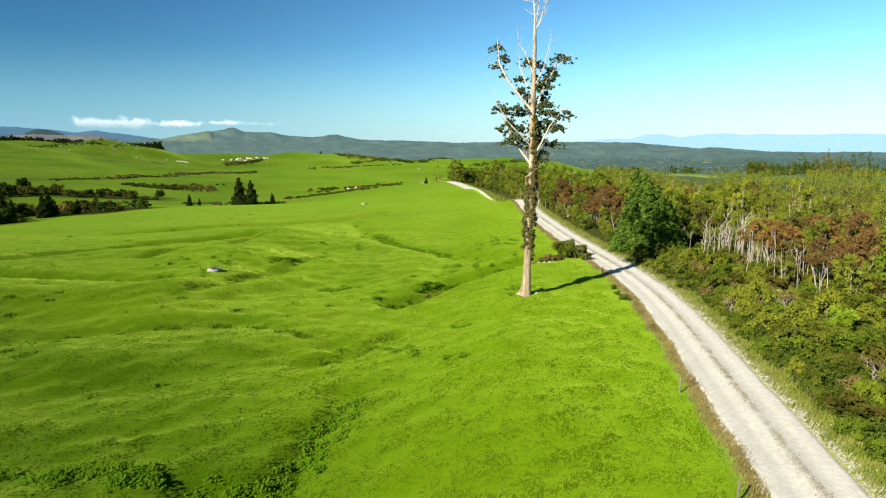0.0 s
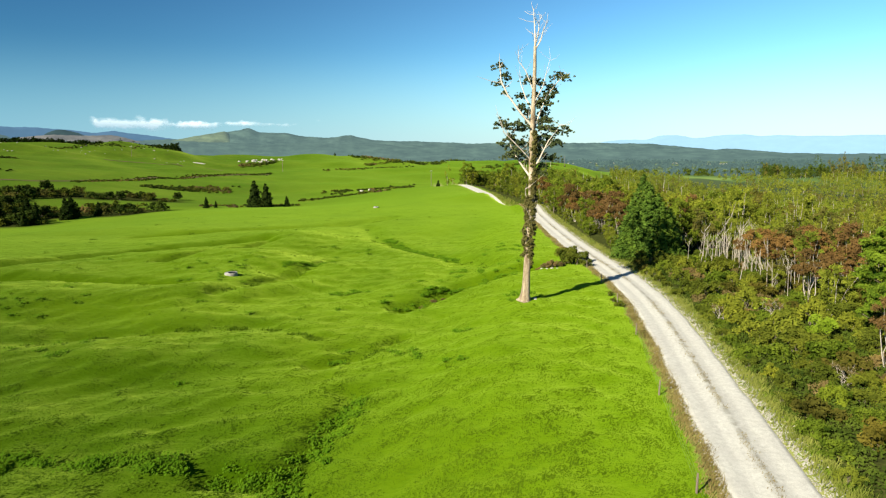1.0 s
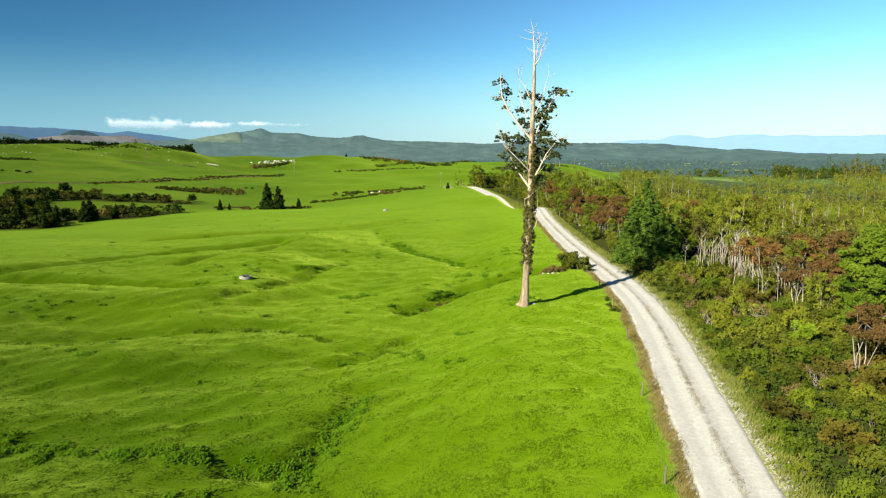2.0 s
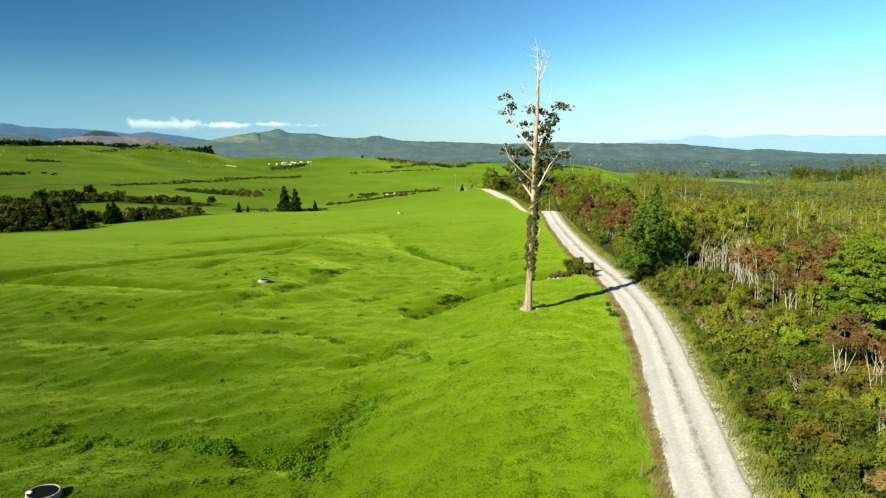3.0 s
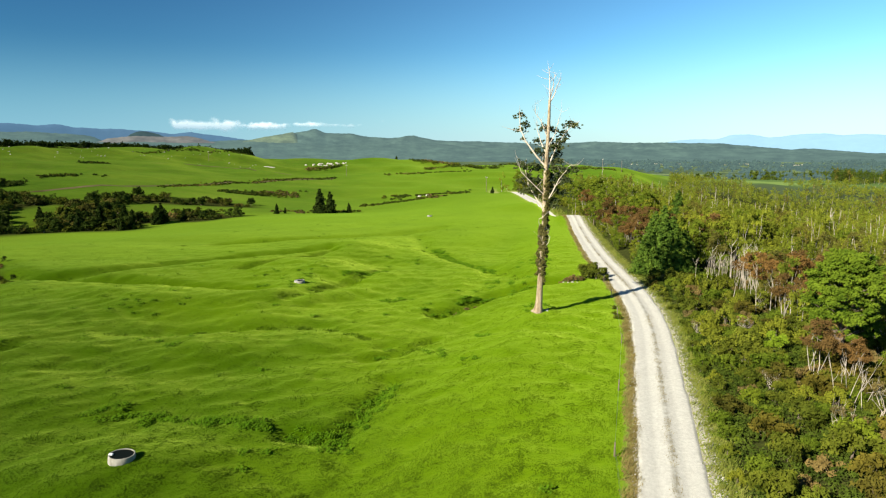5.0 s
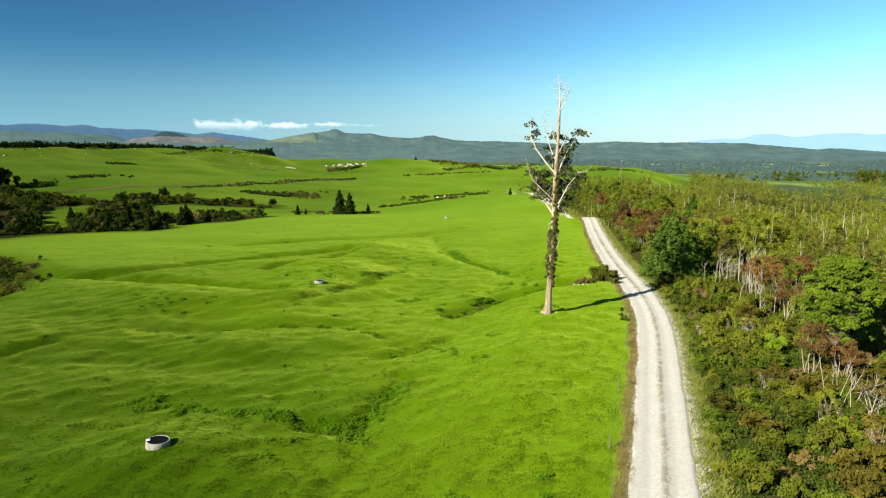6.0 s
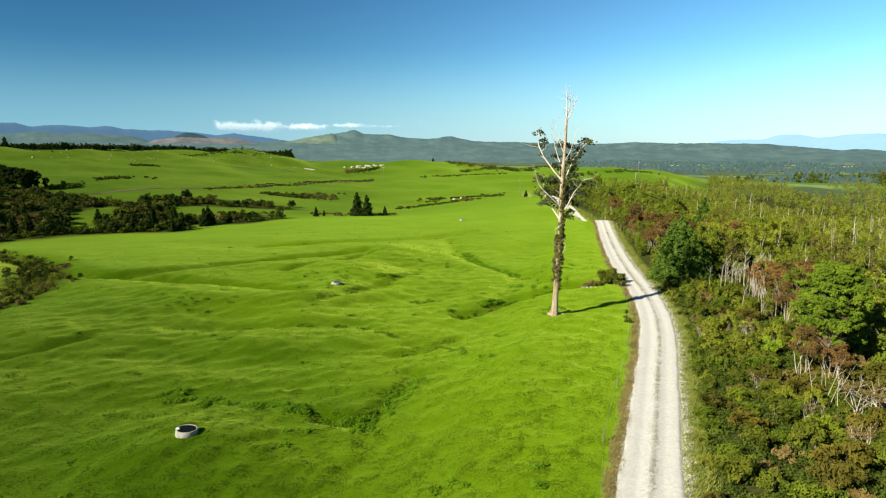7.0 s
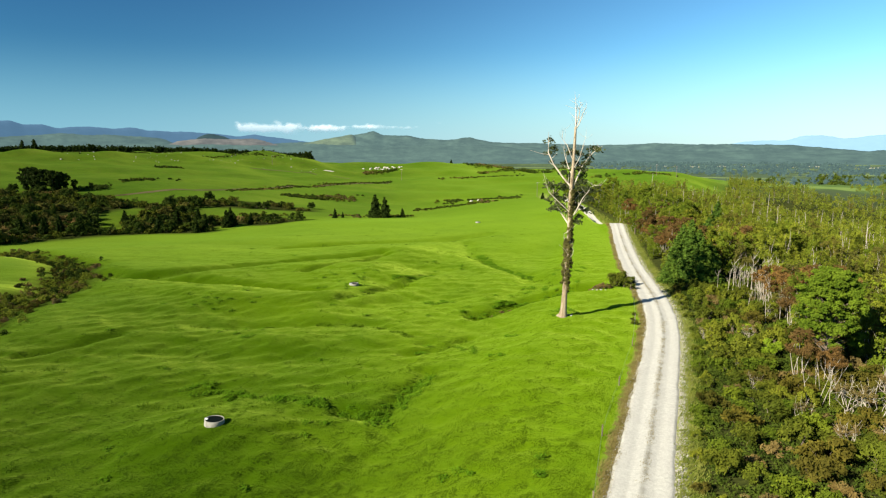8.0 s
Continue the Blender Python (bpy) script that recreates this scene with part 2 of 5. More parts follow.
def noise_node(t, scale, detail=4.0, rough=0.55, stretch=None, turn=0.0):
    co = t.nodes.new("ShaderNodeTexCoord")
    n = t.nodes.new("ShaderNodeTexNoise")
    n.inputs["Scale"].default_value, n.inputs["Detail"].default_value, n.inputs["Roughness"].default_value = scale, detail, rough
    if stretch:
        mp = t.nodes.new("ShaderNodeMapping")
        mp.inputs["Scale"].default_value = stretch
        mp.inputs["Rotation"].default_value = (0, 0, turn)
        t.links.new(co.outputs["Object"], mp.inputs["Vector"])
        t.links.new(mp.outputs["Vector"], n.inputs["Vector"])
    else:
        t.links.new(co.outputs["Object"], n.inputs["Vector"])
    return n.outputs["Fac"]


def ramp(t, fac, stops):
    r = t.nodes.new("ShaderNodeValToRGB")
    e = r.color_ramp.elements
    while len(e) < len(stops):
        e.new(0.5)
    for el, (pos, col) in zip(e, stops):
        el.position, el.color = pos, (*col, 1)
    t.links.new(fac, r.inputs["Fac"])
    return r.outputs["Color"]


def mix(t, fac, a, b, kind="MIX"):
    m = t.nodes.new("ShaderNodeMix")
    m.data_type, m.blend_type = "RGBA", kind
    for sock, v in ((m.inputs[0], fac), (m.inputs[6], a), (m.inputs[7], b)):
        if isinstance(v, (int, float)):
            sock.default_value = v
        elif isinstance(v, tuple):
            sock.default_value = (*v, 1)
        else:
            t.links.new(v, sock)
    return m.outputs[2]


def bump(t, p, height, strength, dist):
    b = t.nodes.new("ShaderNodeBump")
    b.inputs["Strength"].default_value, b.inputs["Distance"].default_value = strength, dist
    t.links.new(height, b.inputs["Height"])
    t.links.new(b.outputs["Normal"], p.inputs["Normal"])


def leaf_material(name, dark, light, glow=0.35, rough=0.55, tint=None):
    """Foliage: colour varies from leaf to leaf and from plant to plant, and some light passes through."""
    m, t, p = nodes_of(name, max(rough, .7), 0.02)
    p.inputs["Diffuse Roughness"].default_value = 1.0
    g = t.nodes.new("ShaderNodeNewGeometry")
    o = t.nodes.new("ShaderNodeObjectInfo")
    some = t.nodes.new("ShaderNodeMath")
    some.operation = "MULTIPLY_ADD"
    t.links.new(ramp(t, noise_node(t, 0.45, 2, 0.5), [(0.36, (0, 0, 0)), (0.64, (1, 1, 1))]), some.inputs[0])
    some.inputs[1].default_value = 0.58
    part = t.nodes.new("ShaderNodeMath")
    part.operation = "MULTIPLY"
    part.inputs[1].default_value = 0.42
    t.links.new(g.outputs["Random Per Island"], part.inputs[0])
    t.links.new(part.outputs[0], some.inputs[2])
    col = ramp(t, some.outputs[0], [(0.0, dark), (0.55, tuple((a + b) / 2 for a, b in zip(dark, light))), (1.0, light)])
    mottled = noise_node(t, 0.9, 2)
    col = mix(t, ramp(t, mottled, [(0.35, (0, 0, 0)), (0.65, (1, 1, 1))]), col, mix(t, 0.5, col, tint or light))
    each = ramp(t, o.outputs["Random"], [(0.0, (0.72, 0.78, 0.75)), (0.5, (1, 1, 1)), (1.0, (1.16, 1.10, 0.95))])
    col = mix(t, 1.0, col, each, "MULTIPLY")
    t.links.new(col, p.inputs["Base Color"])
    tr = t.nodes.new("ShaderNodeBsdfTranslucent")
    t.links.new(col, tr.inputs["Color"])
    sh = t.nodes.new("ShaderNodeMixShader")
    sh.inputs[0].default_value = glow
    t.links.new(p.outputs[0], sh.inputs[1])
    t.links.new(tr.outputs[0], sh.inputs[2])
    t.links.new(sh.outputs[0], t.nodes["Material Output"].inputs["Surface"])
    return m


def bark_material(name, a, b, c, scale=3.0):
    m, t, p = nodes_of(name, 0.85, 0.2)
    streak = noise_node(t, scale, 5, 0.6, (1.0, 1.0, 0.12))
    fine = noise_node(t, scale * 7, 4, 0.6, (1.0, 1.0, 0.3))
    col = mix(t, ramp(t, fine, [(0.45, (0, 0, 0)), (0.7, (1, 1, 1))]), ramp(t, streak, [(0.3, a), (0.5, b), (0.72, c)]), a)
    t.links.new(col, p.inputs["Base Color"])
    bump(t, p, streak, 0.5, 0.05)
    return m


SHEEN = 0.31


def velvet(p):
    """Soft bright tips of standing grass seen along the slope."""
    p.inputs["Sheen Weight"].default_value, p.inputs["Sheen Roughness"].default_value = SHEEN, 0.40
    p.inputs["Sheen Tint"].default_value = (0.62, 0.82, 0.10, 1)


# brightness steps that paint the sun's hot spot into the grass colour
SUN_TONES = [(0.0, (0.58, 0.73, 0.47)), (0.5, (1.12, 1.14, 1.0)), (1.0, (1.33, 1.30, 1.1))]


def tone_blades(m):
    """Light painted into the grass: dark hollow, bright bank, which is also a little yellower."""
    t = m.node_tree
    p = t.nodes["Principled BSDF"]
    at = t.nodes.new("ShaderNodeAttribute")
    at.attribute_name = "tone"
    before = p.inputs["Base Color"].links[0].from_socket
    t.links.new(mix(t, 1.0, before, ramp(t, at.outputs["Fac"], SUN_TONES), "MULTIPLY"), p.inputs["Base Color"])


def grass_ground():
    m, t, p = nodes_of("pasture_ground", 0.9, 0.0)
    p.inputs["Diffuse Roughness"].default_value = 1.0
    broad = noise_node(t, 0.018, 4, 0.6)
    mid = noise_node(t, 0.16, 5, 0.6)
    fine = noise_node(t, 1.6, 6, 0.65, (1.0, 1.7, 1.0), 0.6)
    tiny = noise_node(t, 9.0, 4, 0.7)
    c = ramp(t, mid, [(0.3, (0.041, 0.079, 0.0015)), (0.5, (0.051, 0.093, 0.0018)), (0.7, (0.059, 0.101, 0.0024))])
    c = mix(t, ramp(t, broad, [(0.4, (0, 0, 0)), (0.62, (0.8, 0.8, 0.8))]), c, (0.053, 0.100, 0.0018))
    c = mix(t, ramp(t, fine, [(0.34, (0.4, 0.4, 0.4)), (0.5, (0, 0, 0))]), c, (0.027, 0.064, 0.0018))
    c = mix(t, ramp(t, tiny, [(0.55, (0, 0, 0)), (0.75, (0.5, 0.5, 0.5))]), c, (0.067, 0.114, 0.0027))
    at = t.nodes.new("ShaderNodeAttribute")
    at.attribute_name = "cover"
    sp = t.nodes.new("ShaderNodeSeparateXYZ")
    t.links.new(at.outputs["Vector"], sp.inputs[0])
    # leaf litter, painted near black to deepen the shade between plants
    shaded_litter = ramp(t, fine, [(0.3, (0.012, 0.014, 0.005)), (0.55, (0.028, 0.034, 0.008)), (0.75, (0.055, 0.058, 0.015))])
    straw = ramp(t, fine, [(0.3, (0.10, 0.085, 0.035)), (0.5, (0.19, 0.17, 0.08)), (0.7, (0.22, 0.20, 0.10))])
    patch = noise_node(t, 0.0042, 3, 0.5, (1.0, 2.6, 1.0))
    woods = mix(t, ramp(t, patch, [(0.56, (0, 0, 0)), (0.60, (1, 1, 1))]), (0.040, 0.060, 0.034), (0.100, 0.135, 0.055))
    ag = t.nodes.new("ShaderNodeAttribute")
    ag.attribute_name = "old"
    worn = ramp(t, noise_node(t, 0.030, 6, 0.7, (1.0, 1.5, 1.0), 0.5), [(0.30, (0.020, 0.050, 0.003)), (0.46, (0.034, 0.074, 0.004)), (0.60, (0.052, 0.092, 0.006)), (0.80, (0.084, 0.106, 0.018))])
    fields = ramp(t, noise_node(t, 0.0075, 2, 0.4, (1.0, 1.8, 1.0), 0.4), [(0.40, (0.84, 0.94, 0.9)), (0.46, (1.0, 1.0, 1.0)), (0.56, (1.0, 1.0, 1.0)), (0.60, (1.12, 1.06, 1.05))])
    worn = mix(t, 1.0, worn, fields, "MULTIPLY")
    rough_turf = ramp(t, noise_node(t, 0.22, 5, 0.75), [(0.36, (0.6, 0.6, 0.6)), (0.52, (0, 0, 0))])
    worn = mix(t, rough_turf, worn, (0.040, 0.060, 0.008))
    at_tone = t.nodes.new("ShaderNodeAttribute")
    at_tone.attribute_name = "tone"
    c = mix(t, 1.0, c, ramp(t, at_tone.outputs["Fac"], SUN_TONES), "MULTIPLY")
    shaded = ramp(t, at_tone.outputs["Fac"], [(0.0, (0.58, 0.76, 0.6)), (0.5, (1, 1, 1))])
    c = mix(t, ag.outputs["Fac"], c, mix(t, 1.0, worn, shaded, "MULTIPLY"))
    c = mix(t, sp.outputs["X"], c, shaded_litter)
    c = mix(t, sp.outputs["Y"], c, straw)
    c = mix(t, sp.outputs["Z"], c, woods)
    t.links.new(c, p.inputs["Base Color"])
    velvet(p)
    bare = t.nodes.new("ShaderNodeMath")
    bare.operation, bare.use_clamp = "ADD", True
    t.links.new(sp.outputs["X"], bare.inputs[0])
    t.links.new(sp.outputs["Z"], bare.inputs[1])
    soft = t.nodes.new("ShaderNodeMapRange")
    soft.inputs["To Min"].default_value, soft.inputs["To Max"].default_value = SHEEN, 0.0
    t.links.new(bare.outputs[0], soft.inputs["Value"])
    grazed = t.nodes.new("ShaderNodeMapRange")
    grazed.inputs["To Min"].default_value, grazed.inputs["To Max"].default_value = 1.0, 0.45
    t.links.new(ag.outputs["Fac"], grazed.inputs["Value"])
    turf = t.nodes.new("ShaderNodeMath")
    turf.operation = "MULTIPLY"
    t.links.new(soft.outputs[0], turf.inputs[0])
    t.links.new(grazed.outputs[0], turf.inputs[1])
    t.links.new(turf.outputs[0], p.inputs["Sheen Weight"])
    bump(t, p, fine, 0.30, 0.2)
    return m


def gravel():
    m, t, p = nodes_of("pale_gravel", 0.95, 0.15)
    a, b, tiny = noise_node(t, 0.5, 4), noise_node(t, 3.5, 6, 0.7), noise_node(t, 30, 3, 0.7)
    c = ramp(t, b, [(0.3, (0.42, 0.41, 0.35)), (0.5, (0.54, 0.53, 0.46)), (0.7, (0.63, 0.62, 0.54))])
    c = mix(t, ramp(t, a, [(0.35, (0.35, 0.35, 0.35)), (0.6, (0, 0, 0))]), c, (0.45, 0.43, 0.38))
    c = mix(t, ramp(t, tiny, [(0.35, (0.6, 0.6, 0.6)), (0.5, (0, 0, 0))]), c, (0.26, 0.24, 0.21))
    at = t.nodes.new("ShaderNodeAttribute")
    at.attribute_name = "wear"
    strip = t.nodes.new("ShaderNodeMath")
    strip.operation = "MULTIPLY"
    t.links.new(at.outputs["Fac"], strip.inputs[0])
    t.links.new(ramp(t, noise_node(t, 1.1, 5, 0.65), [(0.38, (0, 0, 0)), (0.58, (1, 1, 1))]), strip.inputs[1])
    c = mix(t, strip.outputs[0], c, (0.25, 0.24, 0.195))
    t.links.new(c, p.inputs["Base Color"])
    bump(t, p, tiny, 0.6, 0.03)
    return m


M_GROUND = grass_ground()
M_GRAVEL = gravel()
M_GRASS = leaf_material("grass_blades", (0.052, 0.094, 0.0025), (0.066, 0.112, 0.0035), 0.22, 0.6)
velvet(M_GRASS.node_tree.nodes["Principled BSDF"])
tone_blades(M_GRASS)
M_RUSH = leaf_material("rushes", (0.040, 0.090, 0.004), (0.100, 0.172, 0.008), 0.3, 0.6)
M_DRY = leaf_material("dry_grass", (0.15, 0.118, 0.034), (0.33, 0.265, 0.095), 0.35, 0.7)
M_VERGE = leaf_material("verge_grass", (0.10, 0.14, 0.018), (0.25, 0.27, 0.065), 0.35, 0.7)
M_WEED = leaf_material("broad_weed_leaves", (0.070, 0.165, 0.005), (0.135, 0.250, 0.010), 0.35, 0.45)
M_LEAFY = leaf_material("roadside_tree_leaves", (0.018, 0.036, 0.003), (0.160, 0.206, 0.018), 0.14, 0.6)
M_GORSE = leaf_material("gorse_green", (0.010, 0.018, 0.002), (0.122, 0.142, 0.016), 0.10, 0.6)
M_BRACKEN = leaf_material("bracken_brown", (0.085, 0.060, 0.018), (0.25, 0.19, 0.07), 0.3, 0.7)
M_OLIVE = leaf_material("olive_foliage", (0.054, 0.074, 0.008), (0.240, 0.272, 0.028), 0.22, 0.6)
M_KANUKA = leaf_material("tea_tree_foliage", (0.036, 0.050, 0.006), (0.212, 0.236, 0.024), 0.18, 0.6)
M_DULL = leaf_material("dull_brown_foliage", (0.036, 0.040, 0.008), (0.148, 0.138, 0.028), 0.15, 0.7)
M_SCRUB = leaf_material("yellowish_scrub", (0.018, 0.020, 0.003), (0.130, 0.112, 0.019), 0.12, 0.7)
M_LIME = leaf_material("bright_foliage", (0.028, 0.062, 0.005), (0.185, 0.245, 0.020), 0.12, 0.45)
M_FRESH = leaf_material("fresh_lime_leaves", (0.100, 0.160, 0.008), (0.270, 0.360, 0.028), 0.3, 0.45)
M_RED = leaf_material("rusty_foliage", (0.048, 0.030, 0.010), (0.196, 0.116, 0.038), 0.15, 0.6)
M_PINE = leaf_material("pine_needles", (0.012, 0.040, 0.006), (0.116, 0.186, 0.024), 0.2, 0.6)
M_DARKPINE = leaf_material("dark_conifer", (0.010, 0.022, 0.004), (0.040, 0.062, 0.010), 0.2, 0.7)
M_GUM = leaf_material("gum_leaves", (0.036, 0.054, 0.020), (0.125, 0.150, 0.058), 0.2, 0.4)
M_IVY = leaf_material("ivy_leaves", (0.050, 0.052, 0.012), (0.200, 0.175, 0.055), 0.25, 0.45)
M_DARKBUSH = leaf_material("dark_scrub_leaves", (0.012, 0.025, 0.004), (0.072, 0.105, 0.014), 0.15, 0.6)
M_GUMBARK = bark_material("gum_bark", (0.13, 0.090, 0.052), (0.33, 0.265, 0.165), (0.50, 0.43, 0.32), 2.6)
M_LIMB = bark_material("pale_limb_bark", (0.38, 0.32, 0.24), (0.52, 0.45, 0.35), (0.62, 0.56, 0.46), 2.0)
M_PALEBARK = bark_material("weathered_stem", (0.25, 0.215, 0.165), (0.40, 0.355, 0.285), (0.52, 0.475, 0.40), 4)
M_BARK = bark_material("brown_bark", (0.10, 0.075, 0.055), (0.19, 0.15, 0.11), (0.28, 0.23, 0.18), 4)

# ---------------------------------------------------------------- ground
def spread(near, step, growth, wide, reach, low, high):
    """Grid lines: even over the near stretch, wider over the far pasture, then growing to the horizon."""
    def outward(at, end):
        out, s = [], step
        while abs(at) < abs(end):
            s = min(s * growth, wide) if abs(at) < reach else s * 1.09
            at += math.copysign(s, end)
            out.append(at)
        return out
    xs = list(np.arange(near[0], near[1] + .01, step))
    return np.array(outward(near[0], low)[::-1] + xs + outward(xs[-1], high))


def build_ground():
    xs, ys = spread((-64, 16), 0.46, 1.06, 7.0, 520, -4900, 4900), spread((-62, 60), 0.46, 1.06, 7.0, 620, -2500, 4900)
    X, Y = np.meshgrid(xs, ys)
    Z = ground(X, Y)
    v = np.stack([X, Y, Z], -1).reshape(-1, 3)
    w = len(xs)
    i = (np.arange(len(ys) - 1)[:, None] * w + np.arange(w - 1)[None, :]).ravel()
    f = np.stack([i, i + 1, i + w + 1, i + w], 1)
    me = mesh_of("ground", v, f, True)
    x, y = v[:, 0], v[:, 1]
    far = np.hypot(x + 5, y + 68)
    side = x - road_x(y)
    bear0 = (x + 5) / np.maximum(y + 68, 30)
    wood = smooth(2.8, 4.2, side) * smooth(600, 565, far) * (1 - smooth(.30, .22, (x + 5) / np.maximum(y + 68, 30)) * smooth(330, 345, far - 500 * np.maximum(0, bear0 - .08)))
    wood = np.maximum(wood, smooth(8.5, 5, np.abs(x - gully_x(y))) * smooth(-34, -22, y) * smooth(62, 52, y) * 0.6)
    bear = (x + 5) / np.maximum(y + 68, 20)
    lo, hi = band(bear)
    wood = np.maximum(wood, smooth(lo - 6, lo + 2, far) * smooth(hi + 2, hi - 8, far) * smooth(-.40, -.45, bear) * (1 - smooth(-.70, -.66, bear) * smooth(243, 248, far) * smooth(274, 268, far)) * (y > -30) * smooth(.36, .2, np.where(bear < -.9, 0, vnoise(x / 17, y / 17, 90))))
    old = smooth(-.12, -.5, bear) * smooth(215, 270, far) + .45 * smooth(215, 300, far) + .4 * smooth(0, .08, bear) * smooth(340, 400, far)
    me.attributes.new("old", "FLOAT", "POINT").data.foreach_set("value", np.clip(old, 0, 1).astype(np.float32))
    # painted light by place: darker hollow and left edge, brighter bank
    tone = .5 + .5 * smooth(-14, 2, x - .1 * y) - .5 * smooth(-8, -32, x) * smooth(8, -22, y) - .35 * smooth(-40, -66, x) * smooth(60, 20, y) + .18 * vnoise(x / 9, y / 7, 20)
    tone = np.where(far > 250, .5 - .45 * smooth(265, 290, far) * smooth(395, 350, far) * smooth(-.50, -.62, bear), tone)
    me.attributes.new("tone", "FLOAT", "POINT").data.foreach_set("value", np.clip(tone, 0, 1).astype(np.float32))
    dry = .7 * smooth(np.where(side < 0, 3.0, 2.55), 2.15, np.abs(side)) * smooth(320, 250, y)
    plain = np.maximum(smooth(640, 900, far), .6 * smooth(.22, .32, bear) * smooth(440, 560, far))
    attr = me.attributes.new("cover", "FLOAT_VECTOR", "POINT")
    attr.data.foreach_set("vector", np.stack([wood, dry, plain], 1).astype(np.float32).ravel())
    g = part_of("ground", me, M_GROUND)
    tagged(g, "rolling bright green pasture with tussocky grass", "ground", kind="structure")


def build_road():
    ys = np.concatenate([np.arange(-110, 60, 0.6), np.arange(60, 222, 1.5)])
    cols = np.linspace(-1, 1, 25)
    cx = road_x(ys)
    slope = np.gradient(cx, ys)
    nx, ny = 1 / np.hypot(1, slope), -slope / np.hypot(1, slope)
    left = 2.06 + 0.09 * vnoise(ys / 1.1, ys * 0 + 3, 21) + 0.10 * vnoise(ys / 4, ys * 0 + 7, 22)
    right = 2.06 + 0.09 * vnoise(ys / 1.3, ys * 0 + 5, 23) + 0.10 * vnoise(ys / 5, ys * 0 + 9, 24)
    half = np.where(cols[None, :] < 0, left[:, None], right[:, None])
    off = cols[None, :] * half
    X, Y = cx[:, None] + off * nx[:, None], ys[:, None] + off * ny[:, None]
    rut = -0.045 * (np.exp(-((np.abs(off) - 0.85) / 0.35) ** 2)) + 0.03 * np.exp(-(off / 0.3) ** 2)
    Z = ground(X, Y) + 0.10 + rut - 0.13 * (np.abs(cols[None, :]) > 0.97)
    v = np.stack([X, Y, Z], -1).reshape(-1, 3)
    w = len(cols)
    i = (np.arange(len(ys) - 1)[:, None] * w + np.arange(w - 1)[None, :]).ravel()
    me = mesh_of("road", v, np.stack([i, i + 1, i + w + 1, i + w], 1), True)
    worn = .9 * np.exp(-((off - 0.12) / 0.17) ** 2) + 0.45 * smooth(1.55, 2.0, np.abs(off)) + 0 * Y
    me.attributes.new("wear", "FLOAT", "POINT").data.foreach_set("value", worn.astype(np.float32).ravel())
    r = part_of("road", me, M_GRAVEL)
    tagged(r, "pale gravel farm road with two wheel tracks", "road", kind="structure")


build_ground()
build_road()

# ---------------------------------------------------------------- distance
# no air is modelled: an emission colour imitates the haze over distant land
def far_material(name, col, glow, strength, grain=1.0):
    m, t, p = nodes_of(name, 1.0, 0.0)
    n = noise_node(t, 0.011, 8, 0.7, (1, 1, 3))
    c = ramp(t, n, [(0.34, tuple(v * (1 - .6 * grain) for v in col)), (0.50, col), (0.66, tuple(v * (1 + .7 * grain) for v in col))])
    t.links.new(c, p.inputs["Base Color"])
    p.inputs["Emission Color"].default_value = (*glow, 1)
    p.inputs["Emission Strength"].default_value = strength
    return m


def ridge(name, label, depth, profile, material, thick, rough, seed, foot=-24, n=640):
    """A long hill range: crest heights at x, soft slopes towards and away from the paddock."""
    ang = np.linspace(radians(-60), radians(52), n)
    px, ph = zip(*profile)
    tan = np.tan(ang) * 1000
    up = sum(np.interp(tan + d, px, ph) for d in (-4, -1.5, 1.5, 4)) / 4
    xs = ang * depth
    top = 18 + up / 1000 * depth * np.cos(ang + 0.075)
    top = top + rough * (vnoise(xs / 190, xs * 0 + 1, seed) + 0.5 * vnoise(xs / 70, xs * 0 + 2, seed) + 0.3 * vnoise(xs / 24, xs * 0, seed)) + 1.5 * vnoise(xs / 9, xs * 0 + 4, seed)
    rows = np.linspace(-1, 1, 23)
    R = depth + rows[:, None] * thick + 0 * ang[None, :]
    X, Y = -5 + R * np.sin(ang)[None, :], -68 + R * np.cos(ang)[None, :]
    shape = (np.cos(rows * math.pi) * 0.5 + 0.5)[:, None]
    Z = foot + (top[None, :] - foot) * shape * (1 - 0.34 * (1 - shape) * (1 + vnoise(X / 170, Y / 170, seed + 1) + .5 * vnoise(X / 70, Y / 70, seed + 2)))
    v = np.stack([X, Y, Z], -1).reshape(-1, 3)
    i = (np.arange(len(rows) - 1)[:, None] * n + np.arange(n - 1)[None, :]).ravel()
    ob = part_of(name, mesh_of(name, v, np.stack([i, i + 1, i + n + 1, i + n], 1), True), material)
    tagged(ob, label, "hills", kind="structure")


# bluish emission and base tints paint haze onto hills and plain woods
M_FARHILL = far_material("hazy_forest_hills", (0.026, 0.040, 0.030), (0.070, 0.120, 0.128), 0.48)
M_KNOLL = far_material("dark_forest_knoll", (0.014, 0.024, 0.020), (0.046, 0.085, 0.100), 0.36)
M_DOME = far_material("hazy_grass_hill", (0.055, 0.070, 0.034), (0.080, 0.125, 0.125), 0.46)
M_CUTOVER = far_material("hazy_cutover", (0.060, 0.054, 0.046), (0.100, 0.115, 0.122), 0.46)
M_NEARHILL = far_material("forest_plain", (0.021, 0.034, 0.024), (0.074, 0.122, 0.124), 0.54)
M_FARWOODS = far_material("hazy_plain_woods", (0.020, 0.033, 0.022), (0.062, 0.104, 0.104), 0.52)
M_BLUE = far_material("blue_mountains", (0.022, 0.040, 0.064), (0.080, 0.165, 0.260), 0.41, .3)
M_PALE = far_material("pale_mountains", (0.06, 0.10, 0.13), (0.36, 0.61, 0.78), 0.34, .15)


